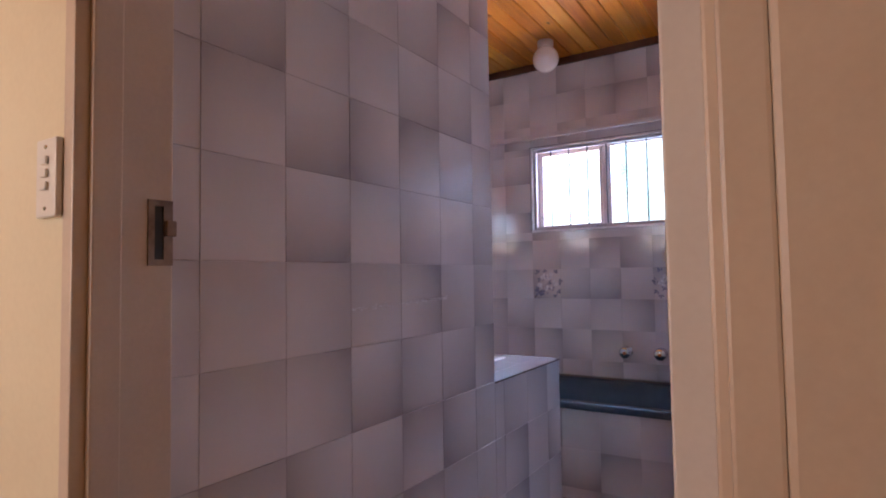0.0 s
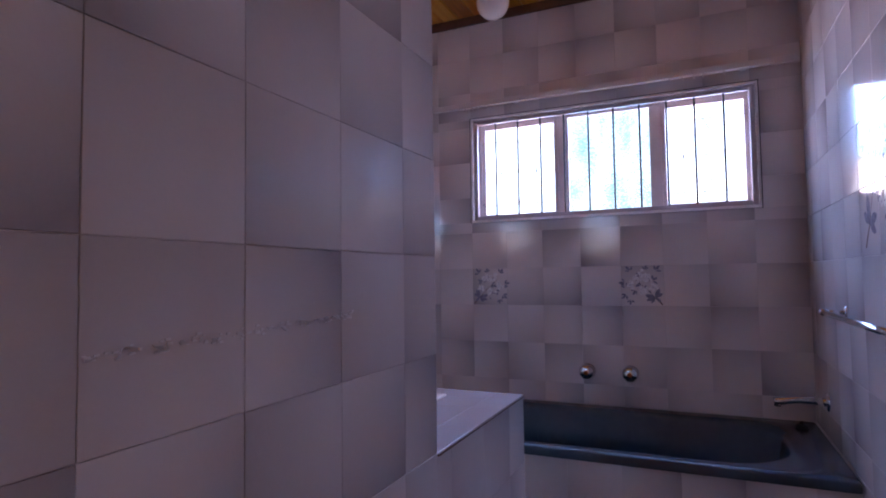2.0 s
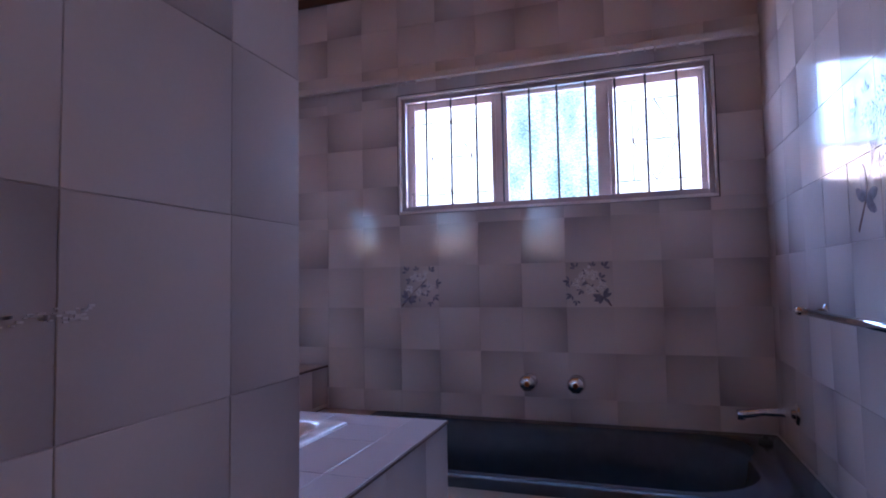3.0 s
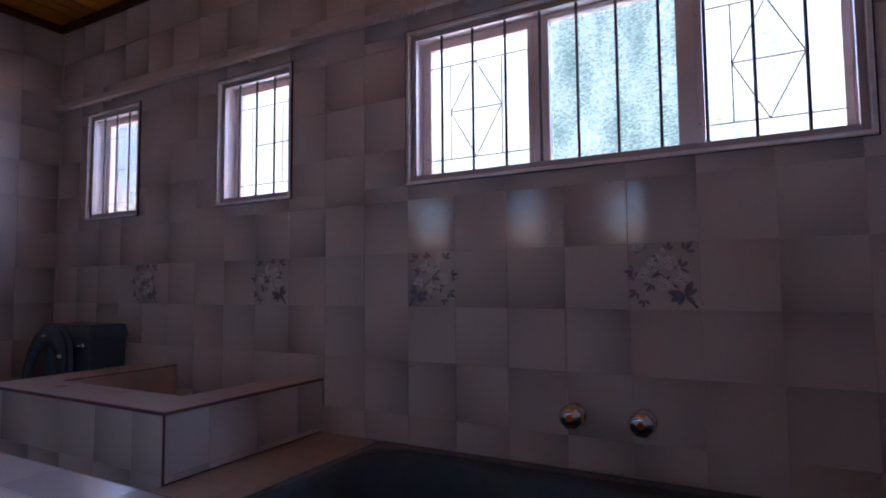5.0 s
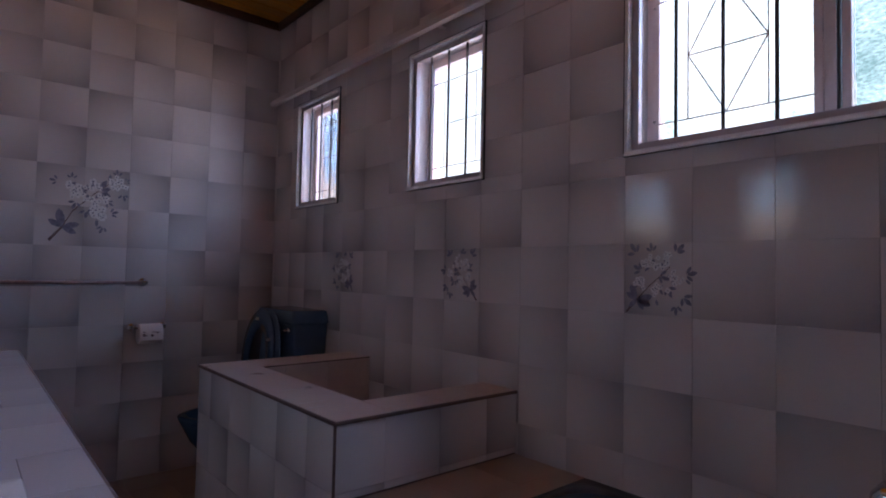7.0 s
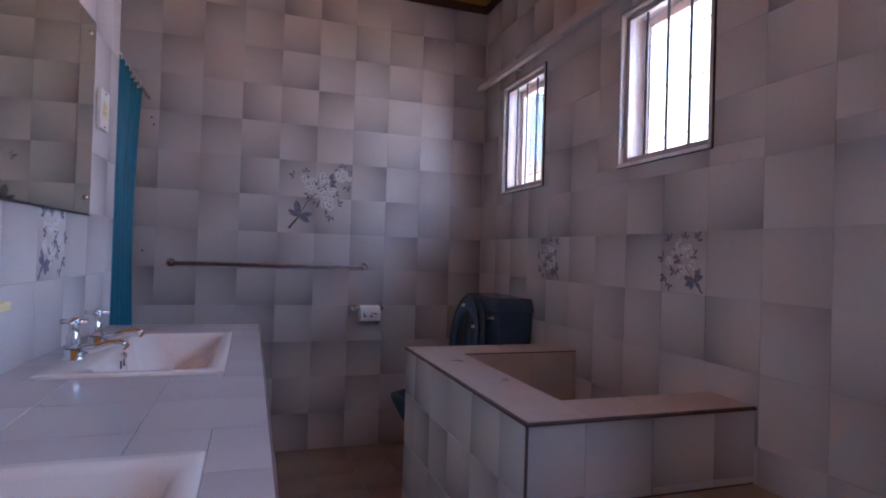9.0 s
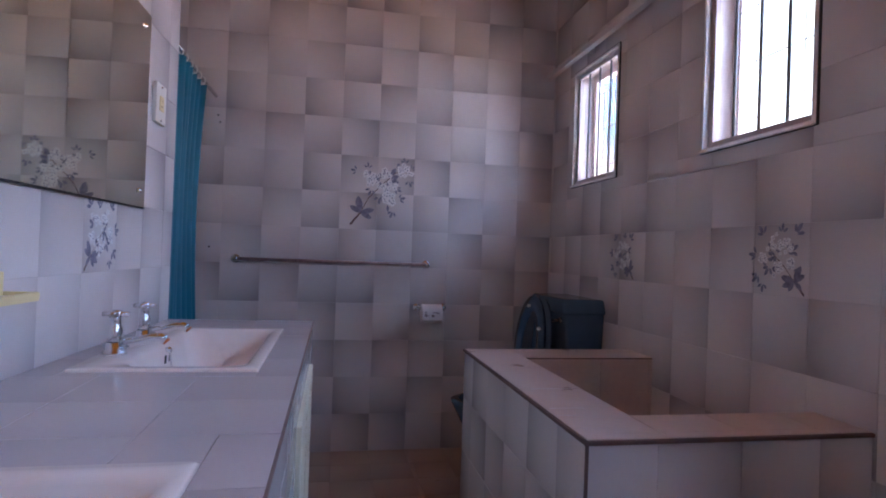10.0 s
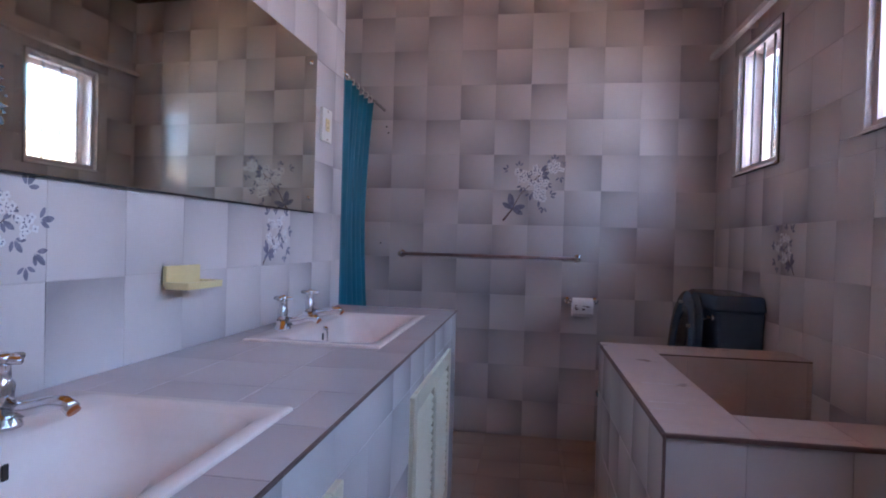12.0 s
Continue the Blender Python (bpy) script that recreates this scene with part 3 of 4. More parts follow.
def window(index, x0, x1, z0, z1, big):
    w = tagged(new("window_%d" % index), "white framed obscured-glass window with steel burglar bars", "window", kind="structure")
    w.location = (x0, YW, z0)
    X, Z = x1 - x0, z1 - z0
    t = 0.018

    def ring(name, a, y0, y1, width, mat, bevel=0.002, label=""):
        """Four mitre-less members of a frame, inset by a."""
        bm = box(a, a + width, y0, y1, a, Z - a, bevel)
        box(X - a - width, X - a, y0, y1, a, Z - a, bevel, bm)
        box(a + width, X - a - width, y0, y1, a, a + width, bevel, bm)
        box(a + width, X - a - width, y0, y1, Z - a - width, Z - a, bevel, bm)
        return part(name, bm, mat, w, label)

    ring("tile_edge_bead", -0.004, -0.006, 0.0, 0.004, RUBBER, 0.0)
    ring("reveal_lining", 0.001, 0.0115, 0.165, 0.012, WINDOW_PAINT, 0.001)
    br = ring("bar_frame", 0.0135, 0.012, 0.030, 0.021, BAR_FRAME)
    n = 10 if big else 3
    step = (X - 0.03) / (n + 1)
    for k in range(n):
        bx = 0.015 + step * (k + 1)
        part("bar", tube([(bx, 0.021, 0.025), (bx, 0.021, Z - 0.025)], 0.0052, 8), BAR_STEEL, br)
    ring("bead", 0.0, -0.009, 0.011, 0.0128, SILL_GLAZE, 0.003, "glossy white bead round the opening")
    part("window_sill", sill_bead(X), SILL_GLAZE, w, "chipped glossy white sill bead")
    fy0, fy1 = 0.098, 0.138
    fr = ring("window_frame", 0.0135, fy0, fy1, 0.018, SASH_PAINT)

    def sash(a0, a1, name):
        s = part(name, None or sash_ring(a0, a1), SASH_PAINT, fr)
        p = part("pane", box(a0 + 0.018, a1 - 0.018, 0.114, 0.118, 0.048, Z - 0.048), CLEARISH, s)
        p.visible_shadow = False
        # welded lattice inside the sash
        c0, c1, m0, m1 = a0 + 0.012, a1 - 0.012, 0.10, Z - 0.125
        lines = [((c0, m0), (c1, m0)), ((c0, m1), (c1, m1))]
        i0, i1, mid = a0 + (a1 - a0) * 0.25, a1 - (a1 - a0) * 0.27, (m0 + m1) / 2
        xc = (i0 + i1) / 2
        lines += [((i0, m0), (i0, m1)), ((i1, m0), (i1, m1))]
        if big:
            lines += [((i0, mid), (i1, mid)), ((i0, mid), (xc, m1)), ((i0, mid), (xc, m0)), ((i1, mid), (xc, m1)), ((i1, mid), (xc, m0))]
        else:
            lines += [((i0, mid), (c1, mid))]
        bm = bmesh.new()
        for (p0, q0), (p1, q1) in lines:
            tube([(p0, 0.090, q0), (p1, 0.090, q1)], 0.0021, 6, bm)
        part("lattice", bm, LATTICE, s)
        for q in (m0 + 0.01, m1 - 0.01):
            part("hinge_pin", lathe([(0.006, 0), (0.005, 0.004)], (a0 + 0.006, fy0 - 0.0, q), 8, None, "y"), BAR_STEEL, s)

    def sash_ring(a0, a1):
        b0, b1, wd = 0.03, Z - 0.03, 0.02
        bm = box(a0, a0 + wd, 0.094, 0.125, b0, b1, 0.002)
        box(a1 - wd, a1, 0.094, 0.125, b0, b1, 0.002, bm)
        box(a0 + wd, a1 - wd, 0.094, 0.125, b0, b0 + wd, 0.002, bm)
        box(a0 + wd, a1 - wd, 0.094, 0.125, b1 - wd, b1, 0.002, bm)
        return bm

    if big:
        for c in (0.502, 0.975):
            part("mullion", box(c - 0.028, c + 0.028, fy0, fy1, 0.0315, Z - 0.0315, 0.002), SASH_PAINT, fr)
        p = part("pane", box(0.530, 0.947, 0.116, 0.120, 0.03, Z - 0.03), OBSCURE, fr, "green-tinted pebbled glass pane")
        p.visible_shadow = False
        sash(0.033, 0.473, "casement")
        sash(1.004, X - 0.033, "casement")
    else:
        sash(0.033, X - 0.033, "casement")


for i, (a, b, c, d) in enumerate(WINDOWS):
    window(i + 1, a, b, c, d, i == 0)


def curtain_track():
    t = thing("curtain_track", "long white curtain track above the windows", "curtain track")
    bm = box(-3.86, 0.115, 4.135, 4.165, 2.098, 2.126, 0.003)
    part("rail", bm, PELMET, t)
    for x in (-3.4, -2.3, -1.2, -0.1):
        part("bracket", box(x - 0.012, x + 0.012, 4.165, YW, 2.1, 2.124, 0.002), PELMET, t)
    for x in (-1.50, -1.48, -1.465, -1.44, -1.41, -1.36, -0.42, -0.36, -0.31, -0.27, -0.18):
        part("runner", box(x - 0.004, x + 0.004, 4.14, 4.15, 2.083, 2.098, 0.001), PELMET, t)
    part("end_stop", box(0.100, 0.120, 4.132, 4.168, 2.094, 2.128, 0.003), PELMET, t)


curtain_track()


# ---- bath ----
BZ = 0.50


def bath():
    b = thing("bathtub", "dark blue enamel bathtub built in under the window", "bathtub", at=(-0.74, 3.8, 0))
    b.location = (0, 0, 0)
    x0, x1, y0, y1 = -1.60, XR - 0.004, 3.40, YW - 0.004
    def L(dx0, dx1, dy0, dy1, r):
        return rounded_loop(x0 + dx0, x1 - dx1, y0 + dy0, y1 - dy1, r, 8)
    loops = [(L(0, 0, 0, 0, 0.012), BZ - 0.035), (L(0, 0, 0, 0, 0.012), BZ - 0.006), (L(0.006, 0.006, 0.006, 0.006, 0.012), BZ), (L(0.075, 0.15, 0.055, 0.115, 0.26), BZ + 0.001),
             (L(0.085, 0.16, 0.064, 0.124, 0.255), BZ - 0.012), (L(0.11, 0.19, 0.085, 0.14, 0.24), BZ - 0.18), (L(0.15, 0.24, 0.11, 0.17, 0.22), BZ - 0.33), (L(0.25, 0.34, 0.19, 0.25, 0.16), BZ - 0.385)]
    tub = part("tub", bowl(loops), BATH_BLUE, b, "", True)
    part("overflow", lathe([(0.022, 0), (0.022, 0.004), (0.012, 0.006)], (-0.035, 3.83, BZ - 0.1), 14, None, "x"), CHROME, tub)
    part("plug", lathe([(0.026, 0), (0.024, 0.012), (0.01, 0.018), (0.006, 0.03)], (0.055, 4.05, BZ + 0.002), 16), RUBBER, b, "black rubber plug resting on the rim")


bath()
bath_panel = structure("bath_panel", box(-1.60, XR, 3.414, 3.45, 0, BZ - 0.036), GROUT, "tiled front panel of the bath", "bath panel")
bath_ledge = structure("bath_ledge", box(-1.884, -1.602, 3.414, YW, 0, BZ - 0.006), GROUT_DARK, "brown tiled ledge between bath and shower tub", "ledge")


def wall_valve(x, z):
    valve = thing("bath_valve", "fluted chrome bath valve knob with red cap on tiles", "tap", "bath valves")
    valve.location = (x, YW, z)
    part("flange", lathe([(0.038, 0.003), (0.037, 0.008), (0.026, 0.016), (0.016, 0.022)], (0, 0, 0), 20, None, "y"), CHROME, valve, "", True)
    part("spindle", lathe([(0.013, 0.015), (0.013, 0.026)], (0, 0, 0), 16, None, "y"), CHROME, valve, "", True)
    bm = lathe([(0.026, 0.024), (0.037, 0.030), (0.040, 0.042), (0.038, 0.056), (0.030, 0.066), (0.014, 0.0705)], (0, 0, 0), 32, None, "y")
    for v in bm.verts:
        a = math.atan2(v.co.z, v.co.x)
        k = 1.0 - 0.07 * (0.5 + 0.5 * math.cos(8 * a))
        v.co.x, v.co.z = v.co.x * k, v.co.z * k
    part("knob", bm, CHROME, valve, "", True)
    part("cap", lathe([(0.012, 0.069), (0.010, 0.0728), (0.004, 0.074)], (0, 0, 0), 14, None, "y"), BRASSY, valve, "copper-red cap")


wall_valve(-0.85, 0.668)
wall_valve(-0.641, 0.668)


def bath_spout():
    s = thing("bath_spout", "chrome bath spout on the tiled wall", "bath spout")
    part("flange", lathe([(0.036, -0.002), (0.035, -0.008), (0.022, -0.014)], (XR, 3.88, 0.648), 20, None, "x"), CHROME, s, "", True)
    bm = tube([(XR - 0.006, 3.88, 0.648), (XR - 0.05, 3.88, 0.652), (XR - 0.11, 3.88, 0.652), (XR - 0.165, 3.88, 0.643), (XR - 0.19, 3.88, 0.638)], [0.017, 0.015, 0.014, 0.016, 0.017], 14)
    tube([(XR - 0.178, 3.88, 0.64), (XR - 0.178, 3.88, 0.622)], 0.013, 12, bm)
    part("pipe", bm, CHROME, s, "", True)


bath_spout()


def towel_rail(name, p0, p1, wall, label, finish):
    """Round rail on two bent posts; wall is the vector from the rail to the wall."""
    r = thing(name, label, "towel rail")
    p0, p1, wv = Vector(p0), Vector(p1), Vector(wall)
    d = (p1 - p0).normalized()
    part("bar", tube([p0 - d * 0.012, p1 + d * 0.012], 0.0095, 14), finish, r, "", True)
    for p in (p0, p1):
        post = part("post", tube([p, p + wv * 0.92], [0.008, 0.007], 10), CHROME, r, "", True)
        part("rosette", tube([p + wv * 0.90, p + wv * 0.96, p + wv * 0.995], [0.014, 0.021, 0.022], 14), CHROME, post, "", True)
        part("knob", tube([p - d * 0.013, p + d * 0.013], 0.0125, 14), CHROME, r, "", True)


towel_rail("towel_rail", (0.062, 3.52, 1.02), (0.062, 2.55, 1.02), (XR - 0.065, 0, 0), "chrome towel rail on the bath-end wall", CHROME)
towel_rail("towel_rail", (-3.848, 2.475, 1.02), (-3.848, 3.478, 1.02), (XE + 3.851, 0, 0), "long rusted chrome towel rail under the flower panel", RUSTED)


# ---- sunken shower tub ----
PZ, PX0, PX1, PY = 0.711, -2.98, -1.886, 3.50
HX0, HX1, HY = -2.795, -2.05, 3.685


def shower_tub():
    t = tagged(new("shower_tub"), "raised tiled shower tub with sunken brown basin", "shower tub")
    bm = bmesh.new()
    box(PX0, PX1, PY, HY, 0, PZ - G, bm=bm)
    box(PX0, HX0, HY, YW, 0, PZ - G, bm=bm)
    box(HX1, PX1, HY, YW, 0, PZ - G, bm=bm)
    box(HX0, HX1, HY, YW, 0, 0.44, bm=bm)
    body = part("body", bm, GROUT_DARK, t)
    # cap strip round the rim
    bm = box(PX0 - 0.008, PX1 + 0.008, PY - 0.008, PY, PZ - 0.011, PZ - 0.002, 0.002)
    box(PX1, PX1 + 0.008, PY, YW, PZ - 0.011, PZ - 0.002, 0.002, bm)
    box(PX0 - 0.008, PX0, PY, YW, PZ - 0.011, PZ - 0.002, 0.002, bm)
    part("edge_trim", bm, GROUT_DARK, t, "dark brown rim edging")
    part("corner_trim", box(PX1 - 0.001, PX1 + 0.005, PY - 0.005, PY + 0.001, 0, PZ - 0.011), GROUT_DARK, t)
    part("drain", lathe([(0.04, 0), (0.038, 0.004), (0.02, 0.002)], (-2.35, 3.93, 0.444), 18), CHROME, t)
    for x0, x1, y0, y1 in ((-2.321, -2.318, 3.535, 3.66), (-2.121, -2.118, 3.51, 3.60), (-2.06, -2.0575, 3.505, 3.56)):
        part("mortar_smear", box(x0, x1, y0, y1, PZ - 0.0005, PZ + 0.0008), SCUFF, t, "pale mortar line on the rim")
    return t


tub = shower_tub()


# ---- toilet ----
def rounded_box_taper(x0, x1, y0, y1, z0, z1, bottom, top):
    """A soft-edged box whose sides draw in by the given amounts at its foot and its crown."""
    b = box(x0, x1, y0, y1, z0, z1)
    for v in b.verts:
        d = top if v.co.z > (z0 + z1) / 2 else bottom
        v.co.x += d if v.co.x < (x0 + x1) / 2 else -d
        v.co.y += d * 0.7 if v.co.y < (y0 + y1) / 2 else 0.0
    bmesh.ops.bevel(b, geom=b.edges[:], offset=0.016, segments=3, affect="EDGES", profile=0.6)
    return b


def cistern_body(cx):
    return rounded_box_taper(cx - 0.222, cx + 0.222, 4.005, YW - 0.006, 0.50, 0.834, 0.03, 0.0)


def cistern_cover(cx):
    return rounded_box_taper(cx - 0.234, cx + 0.234, 3.982, YW - 0.003, 0.830, 0.898, 0.0, 0.028)


def toilet():
    t = thing("toilet", "slate-blue toilet with raised lid and cistern", "toilet", at=(0, 0, 0))
    cx = -3.40
    c = part("cistern", cistern_body(cx), WC_BLUE, t, "", True)
    part("cistern_lid", cistern_cover(cx), WC_BLUE, c, "", True)
    bm = lathe([(0.014, 0), (0.013, 0.014), (0.008, 0.018)], (cx + 0.17, 4.010, 0.80), 12, None, "y")
    tube([(cx + 0.17, 3.994, 0.80), (cx + 0.17, 3.982, 0.80), (cx + 0.10, 3.978, 0.785)], [0.006, 0.006, 0.008], 8, bm)
    part("flush_lever", bm, CHROME, c, "chrome flush lever", True)

    def egg(rx, y0, y1, n=28):
        pts = []
        for k in range(n):
            a = 2 * math.pi * k / n
            s = math.sin(a)
            pts.append((cx + rx * math.cos(a) * (1.0 - 0.12 * max(0, -s)), (y0 + y1) / 2 + (y1 - y0) / 2 * s))
        return pts

    loops = [(egg(0.11, 3.70, 4.12), 0.0), (egg(0.105, 3.72, 4.11), 0.05), (egg(0.10, 3.70, 4.10), 0.16), (egg(0.15, 3.60, 4.08), 0.28), (egg(0.185, 3.545, 4.06), 0.385), (egg(0.185, 3.54, 4.06), 0.40),
             (egg(0.15, 3.58, 3.92), 0.402), (egg(0.135, 3.60, 3.90), 0.37), (egg(0.07, 3.68, 3.84), 0.22)]
    part("pan", bowl(loops), WC_BLUE, t, "", True)

    def flap(y, hole, thick, lean):
        """A seat or lid standing up on its hinge."""
        b = bmesh.new()
        n = 32
        outer, inner = [], []
        for k in range(n):
            a = 2 * math.pi * k / n
            ox, oz = 0.185 * math.cos(a), 0.235 + 0.235 * math.sin(a)
            if math.sin(a) < -0.5:
                ox *= 1.15
            ix, iz = 0.115 * math.cos(a), 0.225 + 0.145 * math.sin(a)
            outer.append((cx + ox, oz))
            inner.append((cx + ix, iz))
        def vert(p, yy):
            return b.verts.new((p[0], yy + p[1] * lean, 0.43 + p[1]))
        of, ob_ = [vert(p, y) for p in outer], [vert(p, y + thick) for p in outer]
        if hole:
            jf, jb = [vert(p, y) for p in inner], [vert(p, y + thick) for p in inner]
        for k in range(n):
            j = (k + 1) % n
            b.faces.new((of[k], of[j], ob_[j], ob_[k]))
            if hole:
                b.faces.new((jf[k], jf[j], jb[j], jb[k]))
                b.faces.new((of[k], of[j], jf[j], jf[k]))
                b.faces.new((ob_[k], ob_[j], jb[j], jb[k]))
        if not hole:
            b.faces.new(of)
            b.faces.new(ob_)
        bmesh.ops.recalc_face_normals(b, faces=b.faces[:])
        bmesh.ops.bevel(b, geom=[e for e in b.edges if len(e.link_faces) == 2 and e.calc_face_angle(0) > 1.0], offset=0.006, segments=2, affect="EDGES")
        return b

    part("seat", flap(3.880, True, 0.022, 0.10), WC_BLUE, t, "", True)
    part("lid", flap(3.914, False, 0.018, 0.10), WC_BLUE, t, "", True)
    for dx in (-0.08, 0.08):
        part("hinge", box(cx + dx - 0.015, cx + dx + 0.015, 3.86, 3.93, 0.402, 0.445, 0.006), PLATE, t)
    for dx, z in ((0.13, 0.62), (-0.02, 0.84), (0.145, 0.75)):
        yb = 3.880 + (z - 0.43) * 0.10
        part("buffer", box(cx + dx - 0.008, cx + dx + 0.008, yb - 0.012, yb + 0.004, z, z + 0.014, 0.003), PLATE, t, "pale rubber buffer")


toilet()


def paper_holder():
    h = thing("toilet_roll_holder", "chrome toilet roll holder with patterned paper roll", "toilet roll")
    y, z, x = 3.508, 0.785, -3.835
    bm = tube([(XE + 0.004, y - 0.075, z), (x, y - 0.072, z), (x, y + 0.072, z), (XE + 0.004, y + 0.075, z)], 0.005, 10)
    part("bracket", bm, CHROME, h, "", True)
    for d in (-0.075, 0.075):
        part("rosette", lathe([(0.02, 0.003), (0.019, 0.008), (0.01, 0.012)], (XE, y + d, z), 14, None, "x"), CHROME, h)
    roll = part("paper_roll", lathe([(0.018, 0.055), (0.05, 0.055), (0.052, 0.05), (0.052, -0.05), (0.05, -0.055), (0.018, -0.055)], (x, y, z - 0.03), 28, None, "y"), PAPER, h, "", False)
    part("paper_tail", box(x + 0.046, x + 0.0515, y - 0.054, y + 0.054, z - 0.06, z - 0.03, 0.0008), PAPER, roll)
    rng = random.Random(4)
    bm = bmesh.new()
    for k in range(14):
        a, yy, zz = rng.uniform(0, 6.28), y + rng.uniform(-0.045, 0.045), z - 0.03 + rng.uniform(-0.015, 0.015)
        box(x + 0.0521, x + 0.0528, yy - 0.006, yy + 0.006, zz - 0.002, zz + 0.002, 0, bm)
    tagged(part("paper_print", bm, STEM, roll), kind="stuff")


paper_holder()


# ---- washbasin counter ----
CZ, CX0, CX1, CY = 0.80, -3.085, XL, 2.905
BASINS = [(-2.825, -2.14, 2.415, 2.815), (-1.575, -1.02, 2.395, 2.815)]
DOORS = [(-2.86, -2.13, 0.09, 0.675), (-1.545, -1.0, 0.09, 0.70)]


def counter():
    c = tagged(new("vanity_counter"), "tiled washbasin counter with dark grout edge", "vanity")
    bm = bmesh.new()
    rects = [(CX0, CX1, YM, CY)]
    for h in BASINS:
        rects = cut(rects, (h[0] + 0.03, h[1] - 0.03, h[2] + 0.02, h[3] - 0.02))
    for r in rects:
        box(r[0], r[1] - 0.003, r[2], r[3] - 0.003, CZ - 0.05, CZ - G, bm=bm)
    part("top_slab", bm, GROUT_DARK, c)
    bm = bmesh.new()
    rects = [(CX0, CX1, 0.0, CZ - 0.05)]
    for h in DOORS:
        rects = cut(rects, h)
    for r in rects:
        box(r[0], r[1] - 0.003, CY - 0.06, CY - 0.003, r[2], r[3], bm=bm)
    box(CX0, CX0 + 0.05, YM, CY - 0.06, 0, CZ - 0.05, bm=bm)
    box(CX1 - 0.05, CX1 - 0.003, YM, CY - 0.06, 0, CZ - 0.05, bm=bm)
    part("body", bm, GROUT, c)
    part("edge_trim", box(CX0, CX1 + 0.002, CY - 0.001, CY + 0.004, CZ - 0.007, CZ - 0.001, 0.001), GROUT_DARK, c, "dark grout line along the edge")
    part("edge_trim", box(CX1 - 0.001, CX1 + 0.004, YM, CY - 0.001, CZ - 0.007, CZ - 0.001, 0.001), GROUT_DARK, c, "dark grout line along the edge")
    return c


vanity = counter()


def louvre_door(x0, x1, z0, z1):
    d = tagged(new("cabinet_door"), "cream louvred cabinet door under the counter", "cabinet door", "cabinet doors")
    y0, y1, s = CY - 0.022, CY + 0.012, 0.055
    bm = box(x0, x0 + s, y0, y1, z0, z1, 0.003)
    box(x1 - s, x1, y0, y1, z0, z1, 0.003, bm)
    box(x0 + s, x1 - s, y0, y1, z0, z0 + s, 0.003, bm)
    box(x0 + s, x1 - s, y0, y1, z1 - s, z1, 0.003, bm)
    xm = (x0 + x1) / 2
    box(xm - s / 2, xm + s / 2, y0, y1, z0 + s, z1 - s, 0.003, bm)
    part("frame", bm, LOUVRE, d)
    me = None
    for a0, a1 in ((x0 + s, xm - s / 2), (xm + s / 2, x1 - s)):
        z = z0 + s + 0.012
        while z < z1 - s - 0.01:
            b = box(a0, a1, -0.018, 0.018, -0.0035, 0.0035, 0.001)
            o = part("slat", b, LOUVRE, d)
            o.matrix_basis = pose(0, CY - 0.004, z, -38)
            z += 0.026
    part("knob", lathe([(0.006, 0.0), (0.006, 0.012), (0.013, 0.016), (0.012, 0.024), (0.005, 0.027)], (xm, y1, (z0 + z1) / 2 + 0.12), 14, None, "y"), CHROME, d).rotation_euler = (0, 0, 0)
    return d


for dd in DOORS:
    louvre_door(*dd)


def basin(x0, x1, y0, y1):
    b = tagged(new("washbasin"), "pale pink inset porcelain washbasin in tiled counter", "washbasin", "washbasins")

    def L(a, bk, r):
        return rounded_loop(x0 + a, x1 - a, y0 + bk, y1 - a * 0.8, r, 6)

    z = CZ
    loops = [(L(0, 0, 0.006), z - 0.002), (L(0, 0, 0.006), z + 0.003), (L(0.004, 0.004, 0.008), z + 0.006), (L(0.035, 0.085, 0.05), z + 0.005), (L(0.047, 0.098, 0.06), z - 0.002),
             (L(0.07, 0.115, 0.08), z - 0.04), (L(0.11, 0.14, 0.09), z - 0.09), (L(0.18, 0.18, 0.08), z - 0.125), (L(0.27, 0.19, 0.03), z - 0.132)]
    bw = part("bowl", bowl(loops), PORCELAIN, b, "", True)
    xc = (x0 + x1) / 2
    part("waste", lathe([(0.024, 0), (0.023, 0.004), (0.012, 0.002)], (xc, (y0 + y1) / 2 + 0.05, z - 0.132), 16), CHROME, bw)
    for k in (-1, 1):
        part("overflow_slot", box(xc + 0.02 * k - 0.005, xc + 0.02 * k + 0.005, y0 + 0.117, y0 + 0.121, z - 0.045, z - 0.022, 0.002), RUBBER, bw)
    chain = [(xc + 0.005, y0 + 0.125, z - 0.012), (xc + 0.008, y0 + 0.13, z - 0.05), (xc, y0 + 0.15, z - 0.10), (xc - 0.03, y0 + 0.19, z - 0.122)]
    bm = tube(chain, 0.0022, 6)
    bm = lathe([(0.010, 0), (0.009, 0.008), (0.004, 0.012)], (xc + 0.005, y0 + 0.122, z - 0.014), 10, bm)
    part("plug_chain", bm, CHROME, bw)
    return b


for bb in BASINS:
    basin(*bb)


